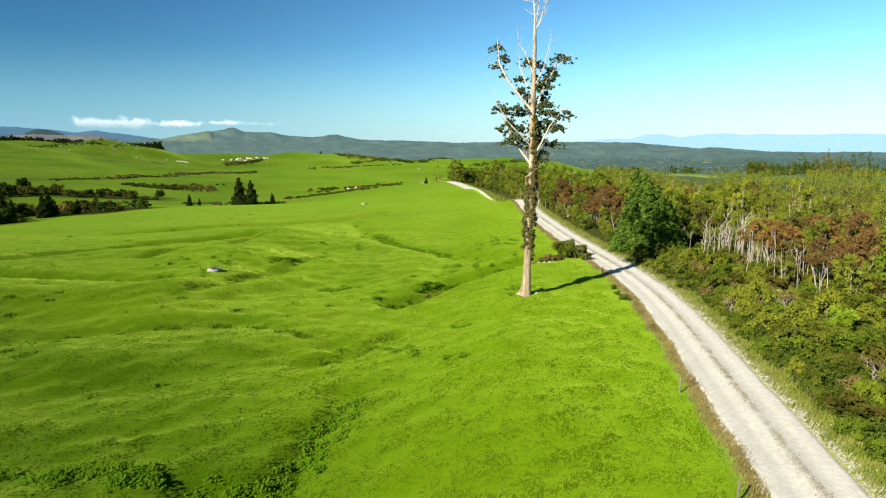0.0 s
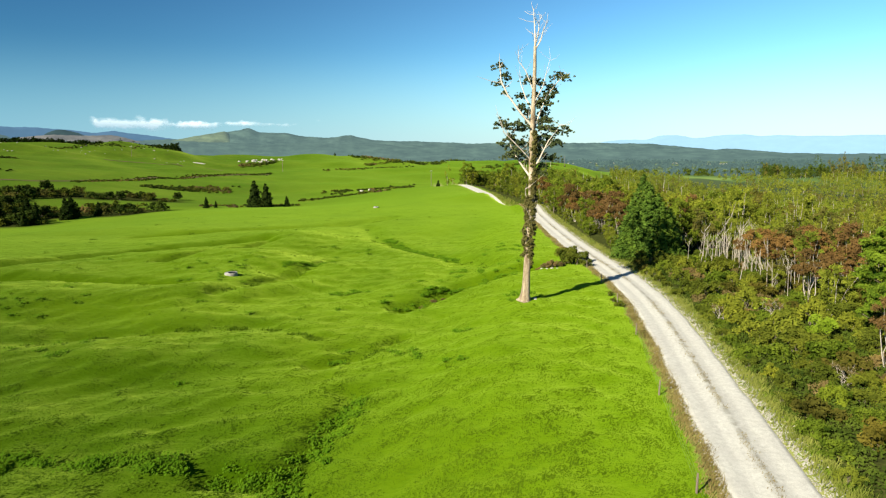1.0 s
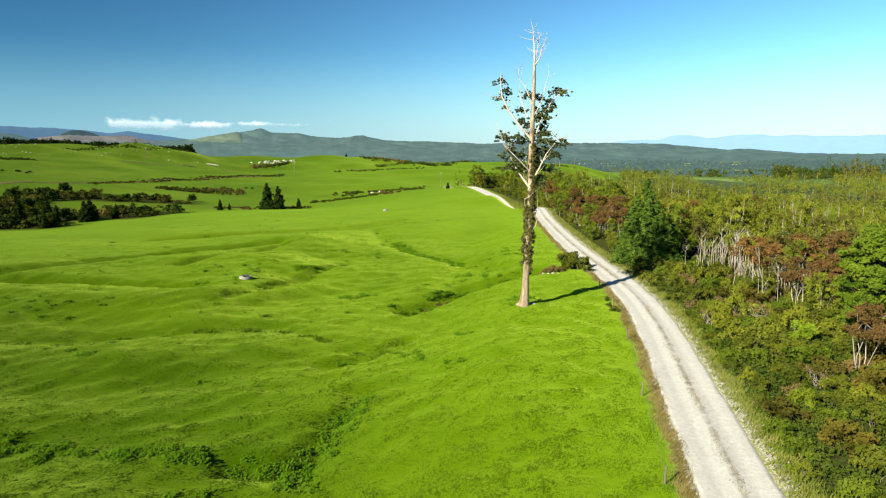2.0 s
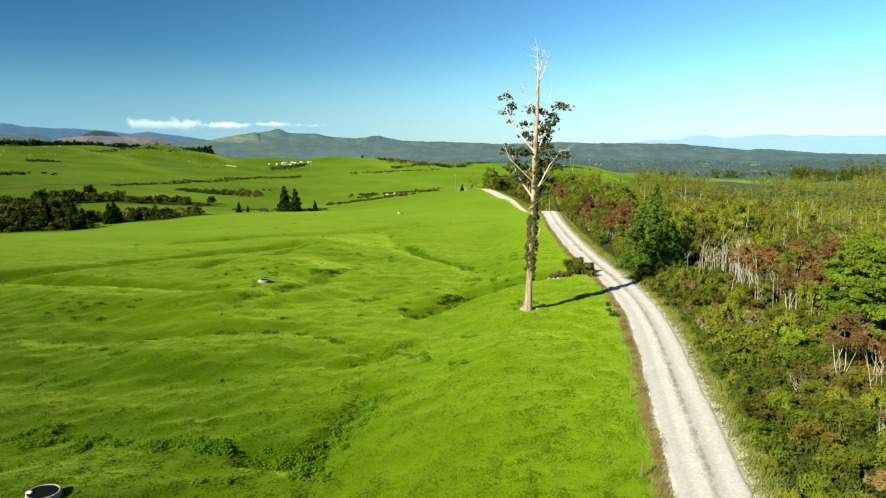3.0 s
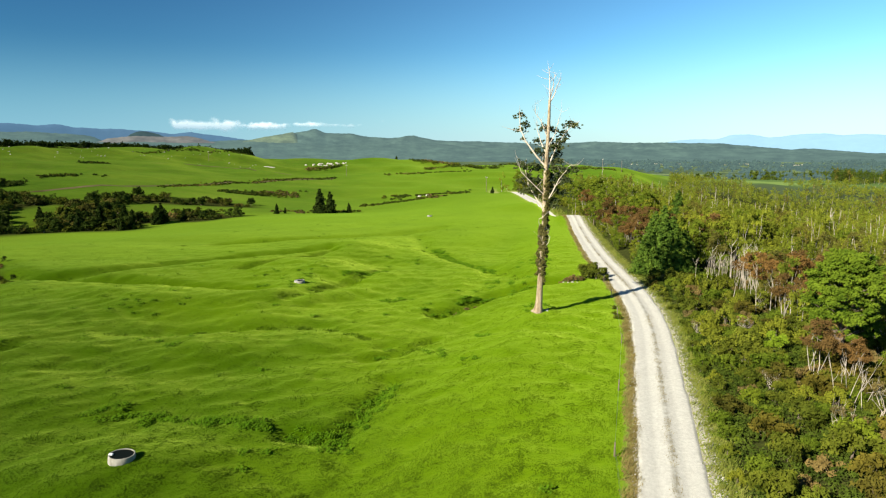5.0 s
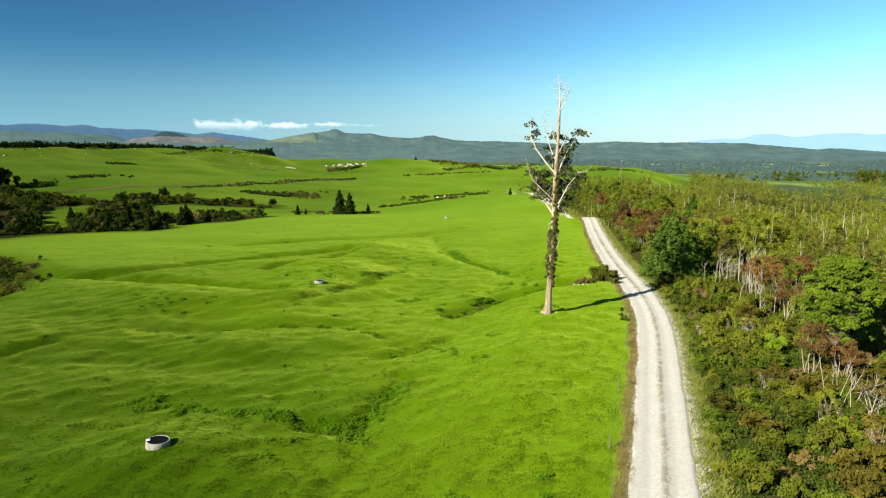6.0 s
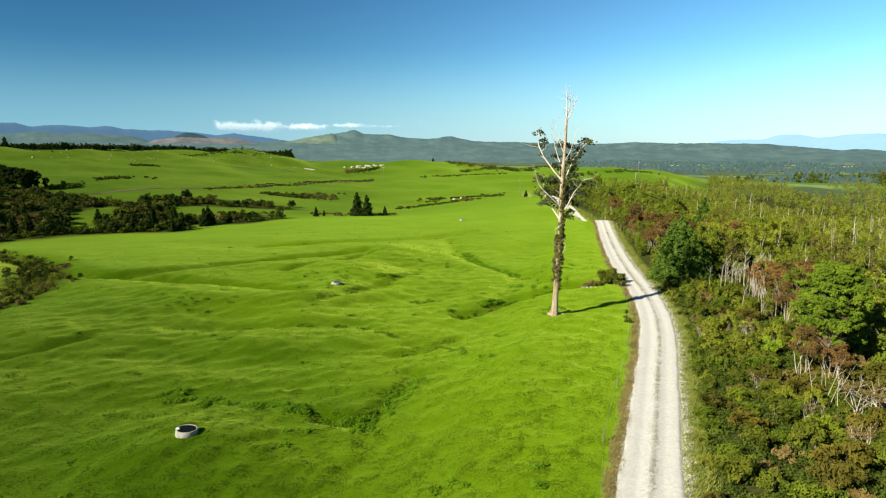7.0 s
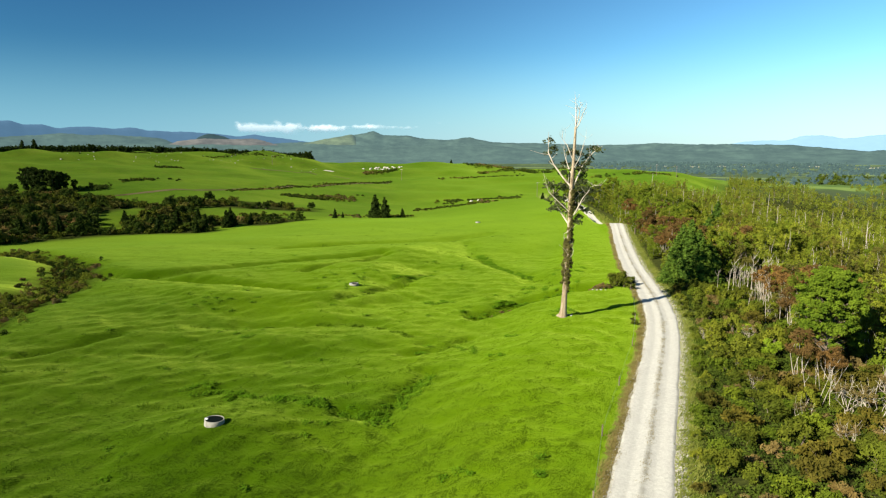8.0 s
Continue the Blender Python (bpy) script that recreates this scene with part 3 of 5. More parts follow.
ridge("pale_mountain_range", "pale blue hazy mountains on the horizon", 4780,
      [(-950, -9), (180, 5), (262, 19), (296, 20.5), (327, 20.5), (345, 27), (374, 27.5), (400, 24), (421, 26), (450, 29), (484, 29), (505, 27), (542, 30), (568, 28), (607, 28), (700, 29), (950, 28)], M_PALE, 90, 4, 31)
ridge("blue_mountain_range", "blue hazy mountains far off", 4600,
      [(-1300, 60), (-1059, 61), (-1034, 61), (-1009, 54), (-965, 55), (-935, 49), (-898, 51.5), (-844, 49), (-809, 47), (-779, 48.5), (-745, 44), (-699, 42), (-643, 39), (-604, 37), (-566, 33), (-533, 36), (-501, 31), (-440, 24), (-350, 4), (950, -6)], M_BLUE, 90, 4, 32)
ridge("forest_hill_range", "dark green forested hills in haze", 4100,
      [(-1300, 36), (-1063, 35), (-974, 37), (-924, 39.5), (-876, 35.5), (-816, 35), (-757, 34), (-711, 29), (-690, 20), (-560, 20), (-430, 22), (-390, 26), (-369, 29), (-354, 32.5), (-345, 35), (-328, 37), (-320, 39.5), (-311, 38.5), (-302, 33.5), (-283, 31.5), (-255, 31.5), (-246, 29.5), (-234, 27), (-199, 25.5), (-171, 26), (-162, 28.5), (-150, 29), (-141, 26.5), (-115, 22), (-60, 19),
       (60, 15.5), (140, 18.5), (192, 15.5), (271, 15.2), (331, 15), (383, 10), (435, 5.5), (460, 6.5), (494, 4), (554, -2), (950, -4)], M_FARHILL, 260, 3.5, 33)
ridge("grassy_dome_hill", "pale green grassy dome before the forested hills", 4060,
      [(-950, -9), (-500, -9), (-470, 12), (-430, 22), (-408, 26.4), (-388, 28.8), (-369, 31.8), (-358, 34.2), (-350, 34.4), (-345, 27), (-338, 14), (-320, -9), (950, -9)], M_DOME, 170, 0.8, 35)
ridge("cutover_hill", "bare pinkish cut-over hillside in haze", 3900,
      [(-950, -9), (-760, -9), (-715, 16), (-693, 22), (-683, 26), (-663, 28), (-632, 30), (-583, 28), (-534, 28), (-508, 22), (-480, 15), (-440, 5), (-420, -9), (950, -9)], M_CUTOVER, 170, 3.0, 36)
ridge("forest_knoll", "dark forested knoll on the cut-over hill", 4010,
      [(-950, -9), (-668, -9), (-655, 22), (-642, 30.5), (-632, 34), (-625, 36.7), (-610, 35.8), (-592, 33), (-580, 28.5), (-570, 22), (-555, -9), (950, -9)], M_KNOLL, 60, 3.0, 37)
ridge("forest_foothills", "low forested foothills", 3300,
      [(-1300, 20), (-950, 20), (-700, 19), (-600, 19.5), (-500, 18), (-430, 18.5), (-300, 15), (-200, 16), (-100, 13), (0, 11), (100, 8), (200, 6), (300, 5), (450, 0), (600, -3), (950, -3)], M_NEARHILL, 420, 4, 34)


def cloud_material():
    m, t, p = nodes_of("cloud_white", 1.0, 0.0)
    p.inputs["Base Color"].default_value = (0.70, 0.70, 0.70, 1)
    # pale blue emission stands in for daylight scattered inside the cloud
    p.inputs["Emission Color"].default_value = (0.50, 0.66, 0.76, 1)
    p.inputs["Emission Strength"].default_value = 0.24
    at = t.nodes.new("ShaderNodeAttribute")
    at.attribute_name = "mass"
    total = t.nodes.new("ShaderNodeMath")
    total.operation = "MULTIPLY_ADD"
    t.links.new(noise_node(t, 0.010, 8, 0.66, (1, 1, 1.5)), total.inputs[0])
    total.inputs[1].default_value = 1.8
    t.links.new(at.outputs["Fac"], total.inputs[2])
    veil = t.nodes.new("ShaderNodeMixShader")
    thin = t.nodes.new("ShaderNodeBsdfTransparent")
    t.links.new(ramp(t, total.outputs[0], [(0.42, (0, 0, 0)), (0.80, (0.32, 0.32, 0.32)), (1.0, (0.62, 0.62, 0.62))]), veil.inputs[0])
    t.links.new(thin.outputs[0], veil.inputs[1])
    t.links.new(p.outputs[0], veil.inputs[2])
    t.links.new(veil.outputs[0], t.nodes["Material Output"].inputs["Surface"])
    return m


def cloud(label, b0, b1, base, tall, thick, seed):
    """A far bank of cloud: a bulging sheet whose vapour thins out towards its rim."""
    n, k = 150, 26
    ang = np.arctan(np.linspace(b0, b1, n))
    u, w = np.meshgrid(np.linspace(0, 1, n), np.linspace(0, 1, k))
    R = 4690 - 25 * np.sin(np.pi * w)
    X, Y = -5 + R * np.sin(ang)[None, :], -68 + R * np.cos(ang)[None, :]
    up = base + tall * w
    Z = 18 + up / 1000 * 4690 * np.cos(ang + 0.075)[None, :]
    crown = .52 + .14 * vnoise(u * 5, u * 0 + 2, seed) + .07 * vnoise(u * 17, u * 0 + 5, seed)
    mass = thick * smooth(-.05, .45, w) * smooth(crown + .34, crown, w) * smooth(0, .10, u) * smooth(1, .70, u) - .62
    i = (np.arange(k - 1)[:, None] * n + np.arange(n - 1)[None, :]).ravel()
    me = mesh_of("cloud", np.stack([X, Y, Z], -1).reshape(-1, 3), np.stack([i, i + 1, i + n + 1, i + n], 1), True)
    me.attributes.new("mass", "FLOAT", "POINT").data.foreach_set("value", mass.astype(np.float32).ravel())
    tagged(part_of("cloud", me, M_CLOUD), label, "cloud", kind="structure")


M_CLOUD = cloud_material()
cloud("white low cumulus bank over far hills", -.572, -.425, 31, 32, .76, 43)
cloud("thin pale cloud streak over far hills", -.46, -.20, 38, 14, .41, 44)
cloud("small pale cumulus beside the cloud bank", -.435, -.355, 34, 20, .58, 45)

# ---------------------------------------------------------------- the tall gum tree
def build_gum():
    rng = np.random.default_rng(7)
    gum = tagged(new("gum_tree"), "tall half-dead gum tree with pale bark and ivy on its trunk", "tree")
    gum.location = (0, 0, gz(0, 0) - 0.1)

    def at(x, z, out=0.0):
        return (x + 0.0006 * z * z, 0.0052 * z * z + out, z)

    trunk_z = [0, 0.25, 0.7, 1.5, 3, 5, 8, 11, 14, 17, 20, 23, 25]
    trunk_r = [0.82, 0.60, 0.47, 0.39, 0.35, 0.33, 0.31, 0.295, 0.28, 0.26, 0.21, 0.17, 0.14]
    trunk_x = [-0.15, -0.1, -0.05, 0, 0.05, 0.12, 0.25, 0.35, 0.33, 0.36, 0.45, 0.5, 0.5]
    v, f = tube([at(x, z) for x, z in zip(trunk_x, trunk_z)], trunk_r, 14, rng, 0.07)
    part_of("trunk", mesh_of("trunk", v, f, True), M_GUMBARK, gum, "smooth pale peeling gum trunk")
    limbs = [
        ([(0.33, 17.2, 0), (-0.9, 18.4, -.2), (-2.4, 20.2, -.3), (-3.2, 21.6, -.2), (-3.5, 23.4, 0)], 0.17),
        ([(0.3, 12.2, 0), (-0.7, 13.4, .3), (-1.8, 14.9, .5), (-2.3, 16.2, .6), (-2.6, 17.4, .6)], 0.15),
        ([(0.3, 12.6, 0), (1.0, 14.2, -.3), (1.6, 15.8, -.6), (2.3, 16.8, -.7)], 0.13),
        ([(0.35, 16.4, 0), (1.0, 18.6, .3), (1.6, 20.3, .5), (2.5, 21.6, .5), (3.6, 22.5, .5)], 0.13),
        ([(0.35, 15.0, 0), (1.5, 16.4, .8), (3.0, 17.3, 1.2), (3.9, 17.4, 1.2)], 0.10),
        ([(0.4, 18.6, 0), (-0.4, 20.0, .6), (-1.0, 21.4, 1.0), (-1.3, 22.4, 1.0)], 0.09),
        ([(0.45, 20.5, 0), (-0.6, 22.6, -.4), (-1.4, 23.4, -.6), (-1.6, 24.6, -.6)], 0.08),
        ([(0.5, 19.5, 0), (1.1, 21.0, -.6), (1.3, 22.6, -.9), (1.5, 23.8, -.9)], 0.07),
        ([(0.3, 9.5, 0), (-0.4, 10.6, -.5), (-0.6, 11.2, -.8)], 0.07),
        ([(0.5, 25, 0), (0.35, 26.2, 0), (0.15, 27.5, .1), (-.1, 28.8, .1)], 0.13),
        ([(0.5, 24.6, 0), (0.9, 25.6, -.1), (1.0, 26.6, -.2), (1.4, 27.6, -.2)], 0.10),
        ([(0.5, 25.0, 0), (0.7, 26.4, .2), (0.65, 27.4, .3), (0.8, 28.2, .3)], 0.09),
        ([(0.4, 13.8, 0), (-1.0, 15.0, -.8), (-2.8, 16.6, -1.2), (-3.4, 18.0, -1.2)], 0.09),
        ([(0.2, 7.6, 0), (0.75, 8.4, -.4), (0.8, 9.2, -.5)], 0.06),
    ]
    grown = []
    for path, r in limbs:
        pts = [at(x + .13 * k, z, o) for k, (x, z, o) in enumerate(path)]
        rr = [.8 * r * (1 - 0.8 * i / (len(pts) - 1)) for i in range(len(pts))]
        pieces = [tube(pts, rr, 7, rng, 0.05)]
        for k in range(1, len(pts)):                     # twigs
            for _ in range(3):
                p = np.array(pts[k]) + (np.array(pts[k - 1]) - pts[k]) * rng.uniform(0, .8)
                d = np.array([rng.normal(0, 0.7), rng.normal(0, 0.7), rng.uniform(0.3, 1.2)])
                pieces.append(tube([p, p + d * 0.5, p + d * rng.uniform(0.8, 1.2) + (0, 0, .2)], [r * .22, r * .15, .008], 4))
        v, f = join(pieces)
        grown.append((pts, part_of("limb", mesh_of("limb", v, f, True), M_LIMB, gum)))
    # leaf sprays along the living limbs: across, height, size
    sprays = [(-3.5, 23.6, .55), (-2.9, 22.5, .55), (-3.4, 21.9, .5), (-3.1, 20.8, .25), (-0.5, 22.0, .6), (0.4, 22.0, .5), (1.0, 21.7, .4),
              (2.2, 21.4, .65), (1.8, 20.5, .65), (2.8, 22.5, .6), (3.5, 22.3, .5), (1.0, 19.6, .8), (1.4, 18.9, .55), (0.8, 18.3, .7),
              (-1.2, 20.5, .5), (-1.3, 19.3, .55), (-0.3, 18.9, .5), (-3.0, 17.6, .75), (-1.7, 17.7, .5), (-1.0, 17.3, .7), (2.0, 17.3, .7),
              (3.4, 17.1, .65), (1.7, 16.2, .9), (2.5, 15.8, .6), (-2.2, 16.0, .95), (-1.6, 14.9, .8), (1.0, 15.8, .6), (1.1, 14.6, .6),
              (1.2, 13.6, .5), (-2.4, 14.6, .6), (2.2, 14.4, .6), (1.0, 17.4, .6), (1.6, 18.0, .6), (-1.0, 15.8, .6), (.9, 13.0, .55), (.75, 16.4, .6), (.2, 20.6, .45), (.7, 15.0, .65), (-.35, 14.2, .45), (-.2, 18.0, .5), (.9, 20.0, .55), (.2, 16.2, .4)]
    for x, z, r in sprays:
        out = abs(rng.normal(.2, 0.9)) - .15
        x, z = x * (.90 if x > 0 else .94) + .42 + 0.0007 * z * z, z - .3
        bits = []
        for _ in range(46):
            across, away = rng.normal(0, r * .62), rng.normal(0, r * .62)
            dome = r * (.22 - .34 * min(1.2, (across * across + away * away) / (r * r)))
            bits.append((x + across, 0.0060 * z * z + out + away, z + dome + rng.normal(0, r * .30), r * rng.uniform(.13, .27)))
        v, f = clump_leaves(bits, 1500, 0.075, rng, .8, 2.4, 0.8, 0.1)
        limb = min(grown, key=lambda g: min((p[0] - x) ** 2 + (p[2] - z) ** 2 for p in g[0]))[1]
        part_of("leaf_spray", mesh_of("leaf_spray", v, f), M_GUM, limb)["kind"] = "stuff"
    ivy = []
    for z in np.arange(4.6, 16.5, 0.22):
        w = 0.31 + 0.12 * math.sin(z * 1.7) * math.sin(z * .6) + (0.13 if 5.5 < z < 10.5 else 0.0)
        for _ in range(5 if z < 10.5 else 3):
            a = rng.uniform(0, 6.28) if z < 10.5 else rng.uniform(-1.9, 1.3)
            ivy.append((np.interp(z, trunk_z, trunk_x) + 0.0006 * z * z + math.cos(a) * w * 1.05, 0.0052 * z * z + math.sin(a) * w * 1.05, z + rng.uniform(-.2, .2), rng.uniform(.16, .34)))
    for z in np.arange(3.4, 4.8, .3):
        ivy.append((0.50, rng.uniform(-.3, .3), z, .22))
    v, f = clump_leaves(ivy, 620, 0.15, rng, 0.6, 1.3, 1.3, 0.3)
    part_of("ivy", mesh_of("ivy", v, f), M_IVY, gum, "dark ivy climbing the trunk")


build_gum()

# ---------------------------------------------------------------- concrete water troughs
def ring_mesh(r_out, r_in, h, n=40):
    prof = [(r_in, 0.0), (r_in, h - 0.03), (r_in + 0.02, h), (r_out - 0.03, h), (r_out, h - 0.03), (r_out + 0.03, 0.0), (r_out + .03, -0.2)]
    vs, fs = [], []
    for i in range(n):
        a = 2 * math.pi * i / n
        vs += [(math.cos(a) * r, math.sin(a) * r, z) for r, z in prof]
    k = len(prof)
    for i in range(n):
        for j in range(k - 1):
            fs.append((i * k + j, i * k + j + 1, ((i + 1) % n) * k + j + 1, ((i + 1) % n) * k + j))
    return vs, [f[::-1] for f in fs]


def concrete():
    m, t, p = nodes_of("weathered_concrete", 0.9, 0.2)
    a, b = noise_node(t, 2.2, 5, 0.6, (1, 1, 0.5)), noise_node(t, 16, 5, 0.65)
    c = ramp(t, a, [(0.3, (0.15, 0.14, 0.11)), (0.5, (0.25, 0.24, 0.20)), (0.7, (0.36, 0.345, 0.30))])
    c = mix(t, ramp(t, b, [(0.35, (0.6, 0.6, 0.6)), (0.5, (0, 0, 0))]), c, (0.22, 0.20, 0.15))
    t.links.new(c, p.inputs["Base Color"])
    bump(t, p, b, 0.4, 0.02)
    return m


M_CONCRETE = concrete()
M_WATER, wt, wp = nodes_of("still_dark_water", 0.5, 0.03)
wp.inputs["Base Color"].default_value = (0.006, 0.008, 0.006, 1)
bump(wt, wp, noise_node(wt, 5, 2), 0.1, 0.02)
M_WHITE, _, wp2 = nodes_of("white_plastic", 0.5, 0.4)
wp2.inputs["Base Color"].default_value = (0.75, 0.75, 0.72, 1)


def box_bm(sx, sy, sz, bevel=0.02):
    bm = bmesh.new()
    bmesh.ops.create_cube(bm, size=1)
    bmesh.ops.scale(bm, vec=(sx, sy, sz), verts=bm.verts)
    bmesh.ops.bevel(bm, geom=bm.edges[:], offset=bevel, segments=2, affect="EDGES")
    return bm


def bm_mesh(name, bm):
    me = bpy.data.meshes.new(name)
    bm.to_mesh(me)
    bm.free()
    return me


def trough():
    tr = tagged(new("water_trough"), "round concrete stock trough full of dark water in the grass", "trough", "stock troughs")
    v, f = ring_mesh(0.98, 0.87, 0.58)
    part_of("ring_wall", mesh_of("ring_wall", v, f, True), M_CONCRETE, tr)
    a = np.linspace(0, 2 * math.pi, 40, endpoint=False)
    bm = bmesh.new()
    bm.faces.new([bm.verts.new((math.cos(w) * 0.868, math.sin(w) * 0.868, 0.52)) for w in a])
    part_of("water_surface", bm_mesh("water_surface", bm), M_WATER, tr, "dark still water")
    bm = box_bm(0.36, 0.26, 0.14, 0.04)
    bmesh.ops.translate(bm, vec=(-0.72, -0.30, 0.60), verts=bm.verts)
    part_of("float_cover", bm_mesh("float_cover", bm), M_WHITE, tr, "white float valve cover")
    return tr


first = trough()
first.location = (-28.9, -36.6, gz(-28.9, -36.6) - 0.02)
first.scale = (.82, .82, .64)
first.rotation_euler = (radians(-2), radians(4), 0)
for x, y in ((-35.4, 17.2), (-28.7, 124.0)):
    copy_thing(first, pose(x, y, gz(x, y) - 0.02, 0, 0, 40)).scale = (.8, .8, .6)

# ---------------------------------------------------------------- fence beside the road
def build_fence():
    rng = np.random.default_rng(5)
    spots = [(0.2, -55.5), (1.9, -44.2), (3.0, -34.4), (5.2, -23.3), (7.75, -10.5), (9.2, 0.2), (10.1, 10.2), (10.6, 19.6), (10.3, 30), (10.5, 41)]
    fence = tagged(new("roadside_fence"), "sparse wooden post fence with thin wires along the road", "fence")
    posts = []
    for x, y in spots:
        z = gz(x, y)
        h = rng.uniform(.9, 1.05)
        lean = rng.normal(0, 0.03, 2)
        v, f = tube([(x, y, z - 0.3), (x + lean[0] * .5, y + lean[1] * .5, z + h * .5), (x + lean[0], y + lean[1], z + h), (x + lean[0], y + lean[1], z + h + .01)], [.05, .048, .045, .004], 8, rng, .06)
        part_of("post", mesh_of("post", v, f, True), M_BARK, fence)
        posts.append((x, y, z))
    for k in (0.35, 0.6, 0.85):
        v, f = tube([(x, y - .07, z + k) for x, y, z in posts], [.003] * len(posts), 4)
        part_of("wire", mesh_of("wire", v, f), M_WIRE, fence, "thin galvanised wire")


M_WIRE, _, wirep = nodes_of("galvanised_wire", 0.5, 0.5)
wirep.inputs["Base Color"].default_value, wirep.inputs["Metallic"].default_value = (0.35, 0.35, 0.34, 1), 1.0
build_fence()

# ---------------------------------------------------------------- plants: one function for each kind
def stems_mesh(rng, n, height, r, spread_at_top, bend=0.25, sides=5, base=0.25):
    out, tips = [], []
    for _ in range(n):
        a = rng.uniform(0, 6.28)
        b0 = np.array([math.cos(a) * base * rng.uniform(0.2, 1), math.sin(a) * base * rng.uniform(.2, 1), -0.2])
        h = height * rng.uniform(0.75, 1.05)
        top = b0 + (math.cos(a) * spread_at_top * rng.uniform(.3, 1), math.sin(a) * spread_at_top * rng.uniform(.3, 1), h)
        m1 = b0 + (top - b0) * 0.35 + rng.normal(0, bend, 3) * (1, 1, 0)
        m2 = b0 + (top - b0) * 0.7 + rng.normal(0, bend, 3) * (1, 1, 0)
        rr = r * rng.uniform(.6, 1.2)
        out.append(tube([b0, m1, m2, top], [rr, rr * .8, rr * .55, rr * .2], sides))
        tips.append(top)
    return out, tips


def tree_kind(name, label, seed, height, crown_r, n_stems, stem_r, leaf_mat, bark_mat, clumps=13, per=95, leaf=0.30, low=0.42, flat=0.85, spread=1.0):
    """A small multi-stemmed tree: stems, and a ragged crown of leaf clumps."""
    rng = np.random.default_rng(seed)
    tree = tagged(new(name), label, "tree")
    pieces, tips = stems_mesh(rng, n_stems, height * 0.88, stem_r, spread)
    v, f = join(pieces)
    part_of("trunk", mesh_of("trunk", v, f, True), bark_mat, tree)
    cl = []
    for i in range(clumps):
        z = height * rng.uniform(low, 0.94)
        k = math.sqrt(max(0.08, 1 - ((z / height - 0.66) / 0.42) ** 2))
        a, q = rng.uniform(0, 6.28), crown_r * k * math.sqrt(rng.uniform(0.05, 1))
        cl.append((math.cos(a) * q, math.sin(a) * q, z, crown_r * rng.uniform(.18, .36)))
    for x, y, z in tips:
        cl.append((x, y, z, crown_r * rng.uniform(.18, .30)))
    v, f = clump_leaves(cl, per, leaf, rng, 0.42, 1.5, flat, 0.5)
    part_of("crown", mesh_of("crown", v, f), leaf_mat, tree)
    return tree


def conifer(name, label, seed, height, width, leaf_mat, tiers=13, per=46, leaf=0.34, droop=0.25):
    rng = np.random.default_rng(seed)
    tree = tagged(new(name), label, "tree")
    v, f = tube([(0, 0, -.3), (0.05, 0, height * .5), (0, 0.03, height * .98)], [width * .05 + .05, width * .03 + .03, .02], 7)
    part_of("trunk", mesh_of("trunk", v, f, True), M_BARK, tree)
    cs, ns, br = [], [], []
    for k in range(tiers):
        u = k / (tiers - 1)
        z = height * (0.06 + 0.92 * u)
        reach = width * 0.5 * (1 - u) ** 0.75 * rng.uniform(.8, 1.15) + 0.12
        m = max(4, int(8 * (1 - u) + 3))
        a0 = rng.uniform(0, 6.28)
        for j in range(m):
            a = a0 + 6.28 * j / m + rng.normal(0, .2)
            L = reach * rng.uniform(.7, 1.15)
            tip = np.array([math.cos(a) * L, math.sin(a) * L, z + L * rng.uniform(-.1, .35) - droop * L * .3])
            br.append(tube([(0, 0, z), tuple(tip)], [.045, .012], 3))
            n = int(per * (L / (width * .5) + .25) * rng.uniform(.8, 1.2))
            s = rng.uniform(0.15, 1.05, n)[:, None]
            c = np.array([0, 0, z]) * (1 - s) + tip * s + rng.normal(0, .11 * L + .05, (n, 3))
            cs.append(c)
            ns.append(np.tile((math.cos(a) * .5, math.sin(a) * .5, .7), (n, 1)))
    v, f = join(br)
    part_of("branches", mesh_of("branches", v, f), M_BARK, tree)["kind"] = "stuff"
    v, f = leaves(np.concatenate(cs), np.concatenate(ns), leaf, rng, 2.0, .6)
    part_of("needles", mesh_of("needles", v, f), leaf_mat, tree)
    return tree


def bush(name, label, seed, r, h, leaf_mat, per=480, leaf=0.105, lumps=17, category="bush"):
    rng = np.random.default_rng(seed)
    ob = tagged(new(name), label, category)
    cl = []
    for _ in range(lumps):
        a, q = rng.uniform(0, 6.28), r * math.sqrt(rng.uniform(0, 1)) * .8
        cl.append((math.cos(a) * q, math.sin(a) * q, h * rng.uniform(.2, .8) * (1 - .3 * q / r), r * rng.uniform(.2, .40)))
    v, f = clump_leaves(cl, per, leaf, rng, .42, 1.8, min(1.0, h / r), .45)
    part_of("foliage", mesh_of("foliage", v, f), leaf_mat, ob)
    pieces, _ = stems_mesh(rng, 5, h * .7, .03, r * .6, .1, 4, .15)
    v, f = join(pieces)
    part_of("woody_base", mesh_of("woody_base", v, f), M_BARK, ob)
    return ob


class Sowing:
    """Places plants with a least distance between them."""

    def __init__(self, seed, cell=2.0):
        self.rng, self.cell, self.kept = np.random.default_rng(seed), cell, {}

    def free(self, x, y, gap):
        i, j = int(x // self.cell), int(y // self.cell)
        k = int(gap // self.cell) + 1
        for a in range(i - k, i + k + 1):
            for b in range(j - k, j + k + 1):
                for px, py in self.kept.get((a, b), ()):
                    if (px - x) ** 2 + (py - y) ** 2 < gap * gap:
                        return False
        self.kept.setdefault((i, j), []).append((x, y))
        return True


